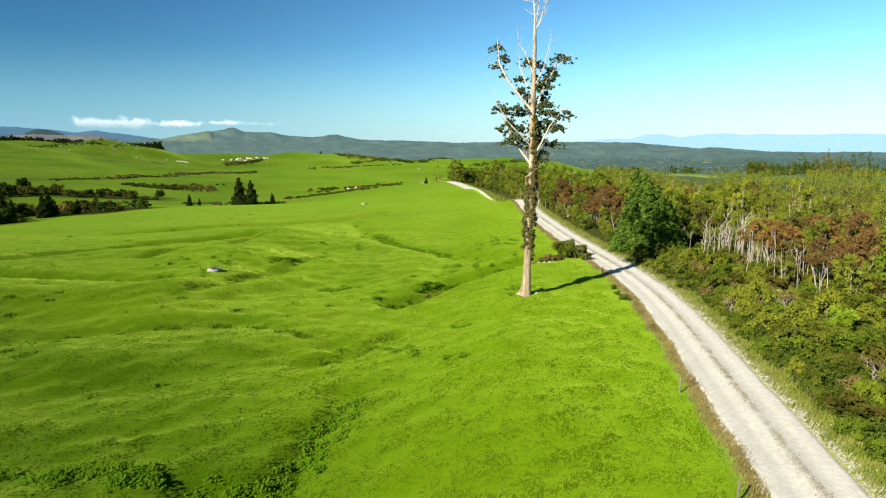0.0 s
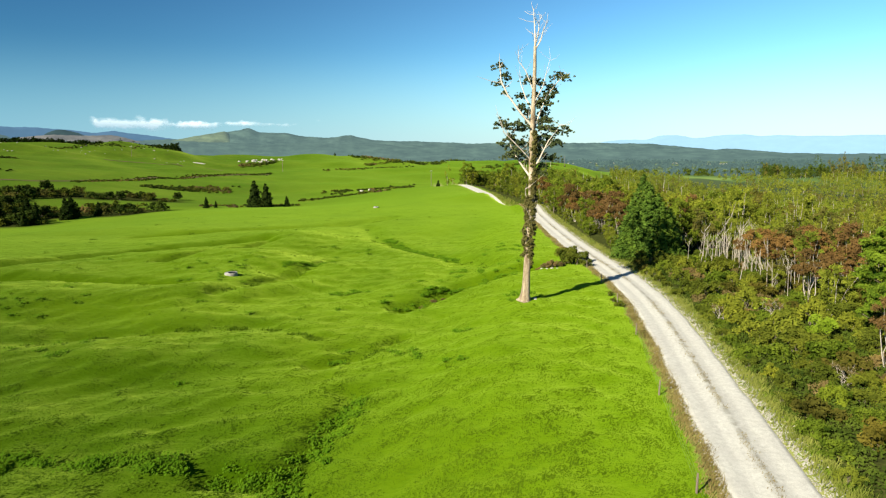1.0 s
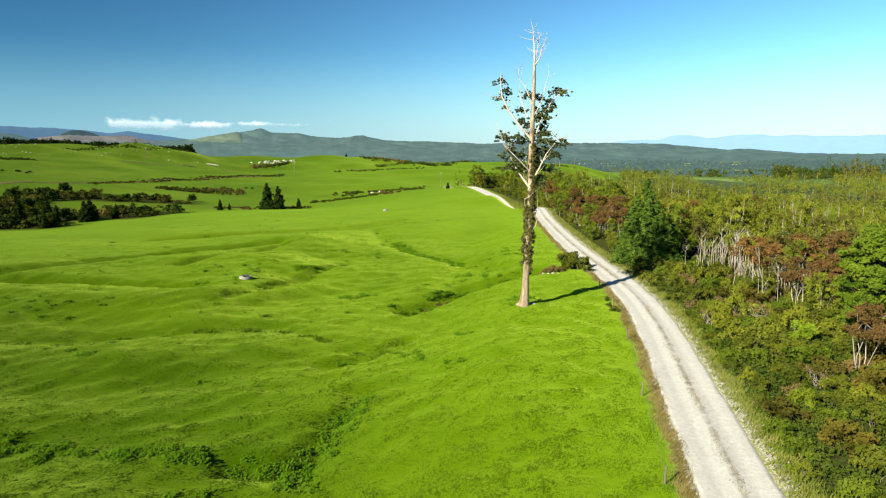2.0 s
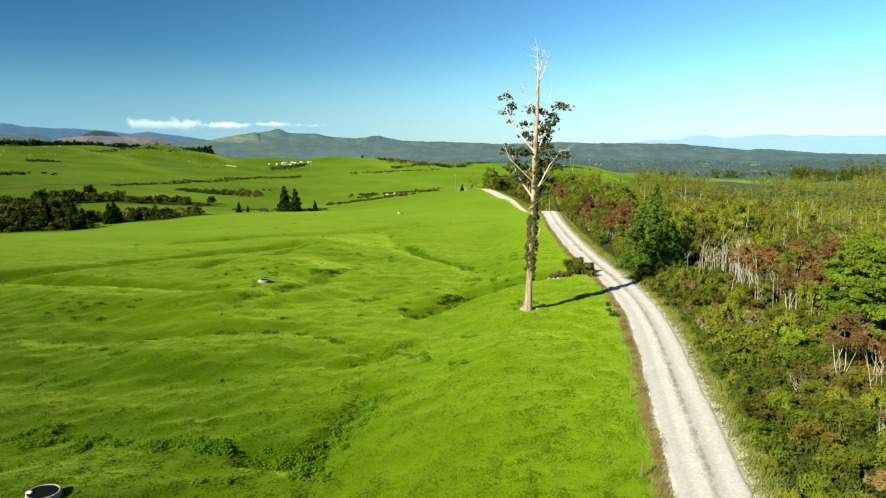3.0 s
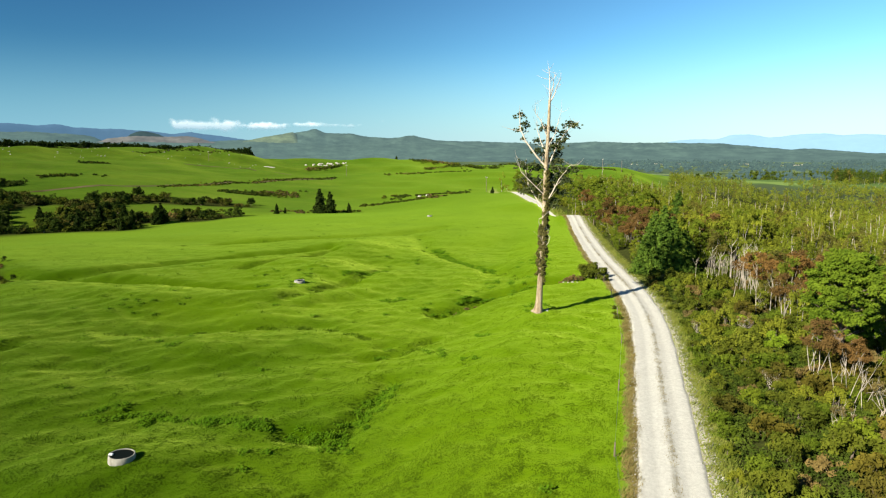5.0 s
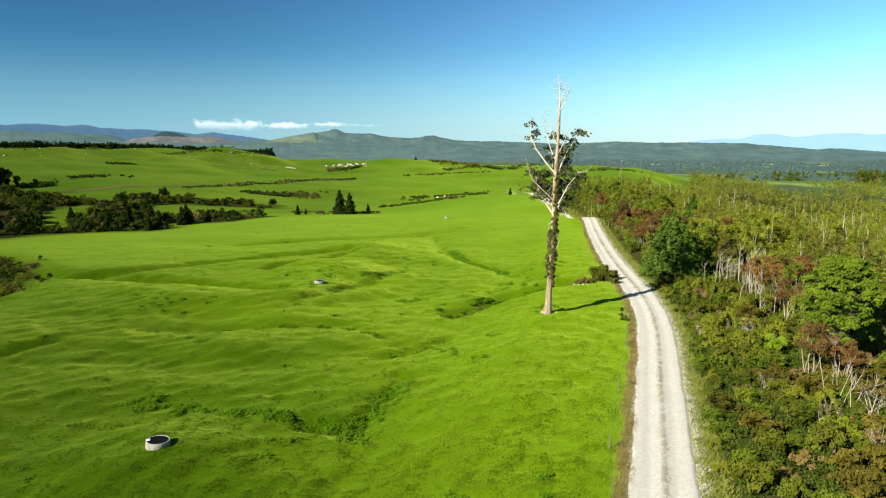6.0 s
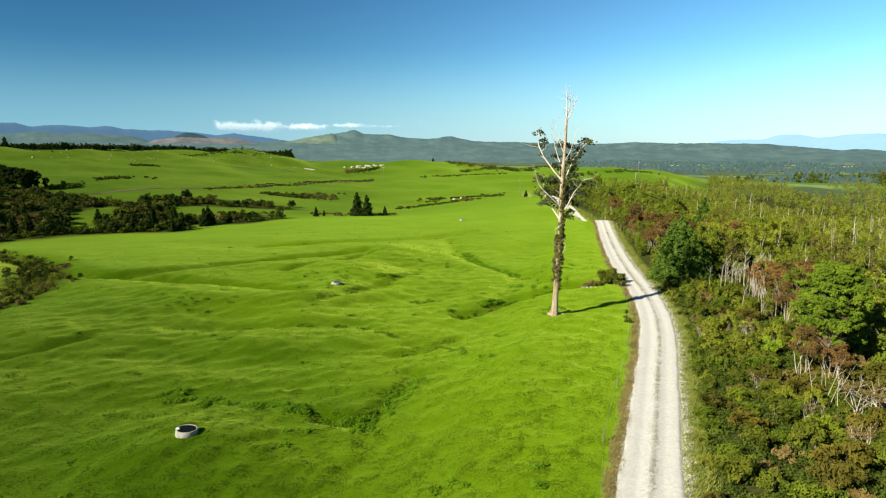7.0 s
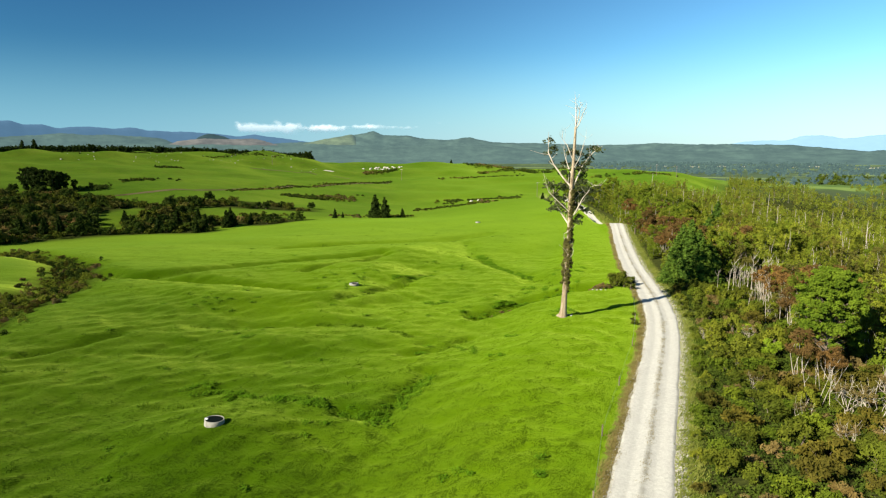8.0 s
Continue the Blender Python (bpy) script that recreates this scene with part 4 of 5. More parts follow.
def plant(kinds, x, y, rng, lo, hi, sink=0.05, used=[]):
    """A copy of one of the kinds at x, y; the first copy of each is the plant itself."""
    k = kinds[int(rng.integers(len(kinds)))]
    s = rng.uniform(lo, hi)
    m = pose(x, y, gz(x, y) - sink, rng.normal(0, 2), rng.normal(0, 2), rng.uniform(0, 360))
    if k not in used:
        used.append(k)
        k.matrix_basis = m @ Matrix.Diagonal((s, s, s * rng.uniform(.85, 1.15), 1))
        return k
    c = copy_thing(k, m)
    c.scale = (s, s * rng.uniform(.9, 1.1), s * rng.uniform(.85, 1.15))
    return c


KANUKA = [tree_kind("tea_tree", "slender tea tree with pale stems and olive-green crown", 100 + i, h, r, n, .042, m, M_PALEBARK, clumps=32, per=330, leaf=.125, low=.22, flat=1.25, spread=.9)
          for i, (h, r, n, m) in enumerate([(6.2, 1.4, 4, M_KANUKA), (7.0, 1.5, 3, M_OLIVE), (5.2, 1.3, 5, M_KANUKA), (6.0, 1.5, 3, M_DULL), (4.4, 1.4, 4, M_OLIVE)])]
RUSTY = [tree_kind("rusty_tree", "tea tree with rusty red-brown crown and bare pale stems", 120 + i, h, r, 5, .05, M_RED, M_PALEBARK, clumps=25, per=480, leaf=.11, low=.54, flat=1.0, spread=1.3) for i, (h, r) in enumerate([(5.6, 1.8), (4.6, 1.6)])]
GREEN = [tree_kind("broadleaf_tree", "rounded green broadleaf tree in the roadside woods", 130 + i, h, r, 2, .10, m, M_BARK, clumps=44, per=240, leaf=.14, low=.12, spread=.6)
         for i, (h, r, m) in enumerate([(5.5, 1.9, M_LEAFY), (4.5, 1.7, M_KANUKA), (6.2, 2.0, M_LEAFY)])]
PINES = [conifer("pine_tree", "dark green young pine beside the gravel road", 140 + i, h, w, M_PINE, tiers=15, per=130, leaf=.24) for i, (h, w) in enumerate([(10.0, 5.6), (8.0, 4.6)])]
GORSE = [bush(*kind, 150 + i, r, h, m) for i, (kind, r, h, m) in enumerate([
    (("gorse_bush", "dense green gorse bush in the roadside scrub"), 1.25, 1.7, M_GORSE), (("gorse_bush", "dense green gorse bush in the roadside scrub"), 1.05, 1.9, M_GORSE),
    (("yellowish_shrub", "low yellowish-green shrub in the roadside scrub"), 1.35, 1.5, M_SCRUB), (("olive_shrub", "olive-green tangled shrub in the roadside scrub"), 1.15, 1.8, M_KANUKA),
    (("gorse_bush", "dense green gorse bush in the roadside scrub"), 1.2, 1.6, M_LEAFY)])]
BROWNS = [bush("bracken_clump", "brown withered bracken among green scrub", 160 + i, 1.1, 1.0, M_BRACKEN, 400, .11) for i in range(2)]

def far_woods(name, label, spots, rng, leaf, count, lo, hi, mats_share, wide=1.5, stems=True, even=False):
    """Woods too far off to count: all crowns of one colour in one mesh, their stems in another."""
    groups = {}
    poles = []
    for x, y in spots:
        h = rng.uniform(lo, hi)
        if not even:
            h *= float(.95 + .35 * vnoise(x / 16, y / 16, 97)) * (1.35 if rng.random() < .12 else 1.0)
        kind_at = float(np.clip(.5 + .55 * vnoise(x / 19 + .2, y / 24, 91) + rng.normal(0, .16) - .42 * smooth(26, 8, x - wood_edge(min(y, 255))) * (x > 0), 0, .999))
        groups.setdefault(int(np.searchsorted(np.cumsum([w for _, w in mats_share])[:-1], kind_at)), []).append((x, y, h))
    for g, trees in groups.items():
        cs, ns = [], []
        xy = np.array(trees)
        zs = ground(xy[:, 0], xy[:, 1])
        for (x, y, h), z in zip(trees, zs):
            k = 9
            up = rng.uniform(.16, .93, k)
            girth = wide * .52 * np.sqrt(np.clip(1 - ((up - .42) / .62) ** 2, .06, 1))
            turn, out = rng.uniform(0, 6.28, k), girth * np.sqrt(rng.uniform(.1, 1, k))
            ctr = np.stack([np.cos(turn) * out, np.sin(turn) * out, h * up], 1)
            d = rng.normal(0, 1, (count, 3))
            d /= np.linalg.norm(d, axis=1)[:, None]
            d[:, 2] = np.abs(d[:, 2]) * .95 - .2
            pick = rng.integers(k, size=count)
            size = wide * (.20 + .20 * (1 - up[pick]))[:, None]
            c = ctr[pick] + d * rng.uniform(.5, 1.0, (count, 1)) * size * (1, 1, max(1.0, min(1.6, h / wide * .45)))
            c[:, 2] += rng.normal(0, .055 * h, count)
            cs.append(c + (x, y, z))
            ns.append(d + .5 * ctr[pick] * (1, 1, 0) / wide)
            if stems and rng.random() < .16:
                bx, by = x + rng.normal(0, .5), y + rng.normal(0, .5)
                poles.append(tube([(bx, by, z - .2), (bx + rng.normal(0, .15), by, z + h * .55), (bx + rng.normal(0, .3), by, z + min(h, 6.5) * rng.uniform(.85, 1.22))], [.085, .07, .03], 3))
        v, f = leaves(np.concatenate(cs), np.concatenate(ns), leaf, rng, 1.5, .35)
        ob = part_of(name, mesh_of(name, v, f), mats_share[g][0])
        tagged(ob, label, "woods", kind="stuff")
    if poles:
        v, f = join(poles)
        ob = part_of(name + "_stems", mesh_of(name + "_stems", v, f), M_PALEBARK)
        tagged(ob, "pale bare stems standing among the woods", "tree stems", kind="stuff")


# ---------------------------------------------------------------- scrub between the road and the woods
def sow_scrub():
    sow = Sowing(60)
    rng = sow.rng
    count = 0
    tries = 0
    while count < 480 and tries < 20000:
        tries += 1
        y = rng.uniform(-58, 24)
        x0, x1 = float(road_x(y)) + 3.5, float(wood_edge(y)) + 2.0
        if x1 - x0 < 1:
            continue
        x = rng.uniform(x0, x1)
        if math.hypot(x - 22, y + 12) < 2.6 or math.hypot(x - 20.8, y + 15) < 1.6 or (abs(x - 21) < 1.4 and -15.5 < y < -12) or not sow.free(x, y, 1.95):
            continue
        edge = x - x0
        if rng.random() < 0.20 and edge > 1:
            plant(BROWNS, x, y, rng, .7, 1.2)
        else:
            plant(GORSE, x, y, rng, .5 if edge < 1.2 else .7, .8 if edge < 1.2 else 1.3 if edge < 3 else 1.6)
        count += 1


sow_scrub()


def scrub_floor():
    """Low tangle of fern and seedlings that closes the ground between the bushes."""
    rng = np.random.default_rng(74)
    y = rng.uniform(-60, 26, 4400)
    x = road_x(y) + 4.0 + (wood_edge(y) + 5 - road_x(y) - 4.0) * rng.random(4400)
    far_woods("scrub_undergrowth", "low tangled fern and scrub between the bushes", list(zip(x, y)), rng, .12, 30, .15, .5, [(M_DARKBUSH, .90), (M_BRACKEN, .10)], 1.3, False)


scrub_floor()

# plants that stand out on their own
lime = bush("lime_bush", "bright lime-green leafy bush among the gorse", 170, 1.2, 2.6, M_FRESH, 700, .11, 16)
lime.location = (22, -12.2, gz(22, -12.2) - .05)
lime_small = copy_thing(lime, pose(19.6, -19.0, gz(19.6, -19) - .05, 0, 0, 70))
lime_small.scale = (.55, .55, .55)
lime_low = copy_thing(lime, pose(21.2, -4.3, gz(21.2, -4.3) + .3, 0, 0, 140))
lime_low.scale = (.8, .8, .6)


def spreading_tree(x, y):
    """A broad tree whose foliage lies in flat tiers with gaps of shade between them."""
    rng = np.random.default_rng(180)
    tree = tagged(new("spreading_tree"), "broad bright green tree with layered spreading foliage", "tree")
    tree.location = (x, y, gz(x, y) - .1)
    v, f = tube([(0, 0, -.3), (.15, 0, 2.5), (-.1, .1, 5.5), (0, 0, 9.4)], [.26, .2, .14, .03], 9, rng, .06)
    part_of("trunk", mesh_of("trunk", v, f, True), M_BARK, tree)
    cl, arms = [], []
    for k in range(140):
        u = rng.uniform(0, 1) ** .8
        z = 2.6 + 7.6 * u
        reach = 2.8 * math.sqrt(max(.04, 1 - ((z - 4.6) / 5.9) ** 2))
        a = k * 2.4 + rng.normal(0, .25)
        q = reach * rng.uniform(.55, 1.04)
        cx, cy = math.cos(a) * q, math.sin(a) * q
        arms.append(tube([(0, 0, max(1.2, z - 1.6)), (cx * .5, cy * .5, z - .8), (cx, cy, z - .12)], [.07, .045, .012], 4))
        for _ in range(6):
            cl.append((cx + rng.normal(0, .42), cy + rng.normal(0, .42), z + rng.normal(0, .16), rng.uniform(.28, .52)))
    for v, f in arms:
        part_of("limb", mesh_of("limb", v, f, True), M_BARK, tree)
    v, f = clump_leaves(cl, 330, .14, rng, .35, 1.5, .75, .3)
    part_of("crown", mesh_of("crown", v, f), M_LIME, tree)


spreading_tree(25.8, -15.6)

rng_s = np.random.default_rng(61)
for x, y, size in ((21.9, -19.6, .86), (24.1, -20.6, .7), (28.4, 12.2, 1.15), (28.2, 7.4, 1.22), (30.4, 9.8, 1.2), (32.5, 7.0, 1.2), (30.6, 4.2, 1.25), (33.5, 11, 1.1), (35, 4.5, 1.15),
                   (27.4, -1.4, .95), (31.8, 1.0, 1.15), (36.4, 8, 1.1), (21.2, 53, .85), (20.6, 57, .95), (21.6, 62, .9), (20.6, 67, .95), (23.5, 45, .8), (26, 80, 1.0), (30, -27, .8), (23.4, 50, 1.05), (22.2, 58.5, 1.15), (20.4, 73, 1.1), (24.3, 63.5, 1.15), (19.4, 81, 1.0), (23, 87, 1.2), (18.6, 96, 1.0), (25.5, 70, 1.15), (27, 40, .95)):
    plant(RUSTY, x, y, rng_s, size * .97, size * 1.05)
for _ in range(19):                                      # rusty crowns along the far roadside
    y = 38 + 105 * rng_s.random()
    plant(RUSTY, float(wood_edge(y)) + rng_s.uniform(.5, 15), y, rng_s, 1.15, 1.6)
for x, y, size in ((30.9, 7.6, 1.05), (34.2, 7.4, 1.1), (29.3, 10.4, 1.0), (27.6, 4.6, .85), (32.4, 4.0, 1.1), (29.4, 2.4, .95), (27.0, -5.2, .85), (30.2, 13.6, 1.0), (28.6, -4.0, .9), (33.6, -1.6, 1.05), (26.2, 2.6, .7), (32, 13, 1.05)):
    plant(KANUKA, x, y, rng_s, size * .97, size * 1.05)
for x, y, size in ((20.3, 25.6, .96), (17.8, 26.0, .74), (22.0, 26.8, .88), (22.6, 25.6, .85), (24.4, 27.5, .72), (19.4, 29.4, .9), (18.6, 27.4, .8), (21.6, 28.6, 1.0), (23.4, 29.6, .9), (36.5, 79, 1.0), (27.5, 47, .95)):
    plant(PINES[:1] if size > .87 else PINES, x, y, rng_s, size * .98, size * 1.02)


def dead_stem(seed, height, thick=1.0):
    rng = np.random.default_rng(seed)
    ob = tagged(new("dead_tree"), "bare pale dead tree stem standing in the scrub", "dead tree", "dead stems")
    lean = rng.normal(0, .35, 2)
    pts = [(0, 0, -.2), (lean[0] * .3 + rng.normal(0, .08), lean[1] * .3, height * .4), (lean[0] * .7, lean[1] * .7 + rng.normal(0, .08), height * .75), (lean[0], lean[1], height)]
    v, f = tube(pts, [.038 * thick, .034 * thick, .024 * thick, .008 * thick], 6, rng, .08)
    part_of("stem", mesh_of("stem", v, f, True), M_PALEBARK, ob)
    for k in range(4):
        u = rng.uniform(.45, .95)
        a = rng.uniform(0, 6.28)
        p = np.array([lean[0] * u, lean[1] * u, height * u])
        L = rng.uniform(.5, 1.1)
        v, f = tube([p, p + (math.cos(a) * L * .5, math.sin(a) * L * .5, L * .6), p + (math.cos(a) * L * .7, math.sin(a) * L * .7, L * 1.2)], [.022, .015, .005], 5)
        part_of("branch", mesh_of("branch", v, f), M_PALEBARK, ob)
    return ob


DEAD = [dead_stem(190 + i, h) for i, h in enumerate((4.6, 5.4, 3.8, 5.0))]
SNAGS = [dead_stem(195 + i, h, 2.6) for i, h in enumerate((8.0, 9.2, 7.2))]


def sow_dead():
    sow = Sowing(62, 1.0)
    rng = sow.rng
    n = 0
    while n < 38:                                        # the grey grove
        x, y = rng.normal(28.8, 2.2), rng.normal(18.8, 1.3)
        if sow.free(x, y, .35):
            plant(DEAD, x, y, rng, .55, 1.2)
            n += 1
    n = 0
    while n < 34:                                        # bare stems under the rusty crowns
        x, y = rng.normal(30.4, 2.6), rng.normal(6.0, 2.8)
        if sow.free(x, y, .5):
            plant(DEAD, x, y, rng, .7, 1.1)
            n += 1
    n = 0
    while n < 9:                                        # leaning stems in front of the rusty trees
        x, y = rng.normal(21.8, 1.3), rng.normal(-24.6, 1.0)
        if sow.free(x, y, .5):
            t = plant(DEAD, x, y, rng, .55, .8)
            t.rotation_euler = (rng.normal(.05, .1), rng.normal(.28, .1), rng.uniform(0, 6.28))
            n += 1
    n = 0
    while n < 34:                                        # scattered over the nearer woods
        y = rng.uniform(-40, 150)
        x = float(wood_edge(y)) + rng.uniform(3, 55)
        if sow.free(x, y, 1.5):
            plant(DEAD, x, y, rng, .75, 1.05)
            n += 1
    n = 0
    while n < 46:                                        # tall old snags over the farther woods
        y = rng.uniform(55, 250)
        x = float(wood_edge(y)) + rng.uniform(14, 40 + .55 * y)
        if sow.free(x, y, 4):
            plant(SNAGS, x, y, rng, .85, 1.2)
            n += 1


sow_dead()


# ---------------------------------------------------------------- the woods right of the road
def sow_woods():
    sow = Sowing(63)
    rng = sow.rng
    n = 0
    for x, y, gap in ((25.8, -15.6, 4.4), (20.1, 25.6, 3.2), (23.4, 26.5, 3.0), (28.8, 20.6, 3.6), (33, 19.5, 2.4)):
        sow.kept.setdefault((int(x // 2), int(y // 2)), []).append((x, y))
        for a in np.arange(0, 6.28, .5):
            px, py = x + math.cos(a) * gap * .6, y + math.sin(a) * gap * .6
            sow.kept.setdefault((int(px // 2), int(py // 2)), []).append((px, py))
    tries = 0
    while n < 290 and tries < 40000:
        tries += 1
        y = -52 + 170 * rng.random() ** 1.15
        x = float(wood_edge(y)) + 34 * rng.random() ** 1.3 + .5
        if not sow.free(x, y, 2.5):
            continue
        u = rng.random()
        deep = x - float(wood_edge(y))
        if y > 25 and deep < 5:
            kinds, lo, hi = (GREEN, .6, .9 + .3 * smooth(40, 80, y)) if u < .7 else (KANUKA, .6, .95)
        elif 30 < y < 130 and deep < 20 and u > .72:
            kinds, lo, hi = RUSTY, .8, 1.15
        elif u < .70:
            kinds, lo, hi = KANUKA, .85, 1.4
        elif u < .95:
            kinds, lo, hi = GREEN, .85, 1.4
        else:
            kinds, lo, hi = RUSTY, .75, 1.1
        plant(kinds, x, y, rng, lo, hi)
        n += 1
    for _ in range(64):                                  # big dark crowns over the roadside woods
        y = 34 + 160 * rng.random() ** 1.4
        plant(GREEN, float(wood_edge(y)) + rng.uniform(2, 24), y, rng, 1.1, 1.7, .1)
    # small green bushes at the foot of the woods along the road
    for _ in range(85):
        y = rng.uniform(24, 205)
        x = float(road_x(y)) + rng.uniform(4.4, 8.5)
        plant(GREEN, x, y, rng, .3, .6, .4)
    return sow


SOWN = sow_woods()


def place(b, d):
    """A spot by its bearing (x over depth) and distance from the paddock's near end."""
    y = d / math.hypot(1, b) - 68
    return -5 + b * (y + 68), y


def woods_spots():
    sow, rng = SOWN, np.random.default_rng(64)
    mid, far = [], []
    tries = 0
    while len(mid) < 1450 and tries < 60000:
        tries += 1
        y = rng.uniform(-50, 235)
        x = float(wood_edge(y)) + 1 + rng.uniform(0, 60 + .75 * max(0, y + 30))
        d = math.hypot(x + 5, y + 68)
        if d < 230 and (x + 5) / (y + 80) < 1.15 and sow.free(x, y, 2.55):
            mid.append((x, y))
    for _ in range(34):                                  # clump round the road's far bend
        b = rng.uniform(.022, .10)
        x, y = place(b, rng.uniform(288, 325))
        if sow.free(x, y, 2.2):
            plant(GREEN, x, y, rng, 1.1, 1.6, .3)
    tries = 0
    while len(far) < 2600 and tries < 60000:
        tries += 1
        d, b = math.sqrt(rng.uniform(225 ** 2, 640 ** 2)), rng.uniform(-.02, .85)
        y = d / math.hypot(1, b) - 68
        x = -5 + b * (y + 68)
        if x < float(wood_edge(min(y, 255))) + 1 or (b < .26 and d > 340 + 600 * max(0, b - .08)) or vnoise(x / 70, y / 50, 66) > .42 + (0 if b > .3 else .3):
            continue
        if d > 575 and .3 < b < .60 and vnoise(x / 30, y / 30, 92) < .55:
            continue
        if sow.free(x, y, 2.8):
            far.append((x, y))
    return mid, far


MID, FAR = woods_spots()
rng_w = np.random.default_rng(65)
far_woods("tea_tree_woods", "dense olive-green tea tree woods", MID, rng_w, .15, 310, 3.0, 7.2, [(M_LEAFY, .20), (M_KANUKA, .26), (M_OLIVE, .44), (M_DULL, .10)], 2.0)
GROVE = [place(b, 640 + 55 * rng_w.random()) for b in np.concatenate([rng_w.uniform(.50, .67, 130), rng_w.uniform(.67, .95, 60)])]
far_woods("tall_grove", "tall thin dark trees standing over the woods", GROVE, rng_w, .62, 130, 11.0, 15.5, [(M_DARKBUSH, .7), (M_DULL, .3)], 4.4, True)
PLAIN = []
while len(PLAIN) < 1100:
    d, b = math.sqrt(rng_w.uniform(690 ** 2, 1250 ** 2)), rng_w.uniform(.3, .95)
    x, y = place(b, d)
    if d > 620 + 500 * max(0, .34 - b) * 8 or b > .3:
        if vnoise(x / 120, y / 60, 67) < -.12:
            PLAIN.append((x, y))
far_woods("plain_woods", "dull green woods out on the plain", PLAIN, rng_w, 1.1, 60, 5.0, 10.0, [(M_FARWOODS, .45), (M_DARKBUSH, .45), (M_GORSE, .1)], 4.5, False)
far_woods("distant_woods", "far olive-green woods with bare stems", FAR, rng_w, .36, 95, 3.5, 7.5, [(M_GORSE, .12), (M_KANUKA, .20), (M_OLIVE, .54), (M_DULL, .14)], 3.0)

OUTER = []
while len(OUTER) < 1700:
    x, y = place(rng_w.uniform(.02, .95), math.sqrt(rng_w.uniform(1250 ** 2, 3000 ** 2)))
    if vnoise(x / 260, y / 120, 68) < .12:
        OUTER.append((x, y))
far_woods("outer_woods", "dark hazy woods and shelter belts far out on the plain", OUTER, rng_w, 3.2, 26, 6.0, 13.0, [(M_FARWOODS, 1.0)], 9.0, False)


# the scrub and woods go on behind, along the road
BACK = []
while len(BACK) < 420:
    y = rng_w.uniform(-118, -56)
    x = float(road_x(y)) + 4 + 42 * rng_w.random()
    BACK.append((x, y))
far_woods("roadside_scrub", "low green scrub along the road", BACK, rng_w, .2, 220, 1.0, 2.6, [(M_GORSE, .4), (M_SCRUB, .4), (M_KANUKA, .2)], 2.4, False)


# ---------------------------------------------------------------- scrub on the paddock side
SCRUB = [bush("gully_bush", "dark scrubby bush in the gully below the paddock", 200 + i, r, h, m, 90, .30, 16) for i, (r, h, m) in enumerate([(2.2, 2.6, M_DARKBUSH), (2.6, 2.2, M_DULL), (1.8, 3.4, M_DARKBUSH), (1.5, 2.0, M_GORSE)])]
SPRUCE = [conifer("conifer", "dark pointed conifer at the edge of the gully", 210 + i, h, w, M_DARKPINE, 11, 30, .55) for i, (h, w) in enumerate([(10.5, 5.6), (9.0, 4.2)])]


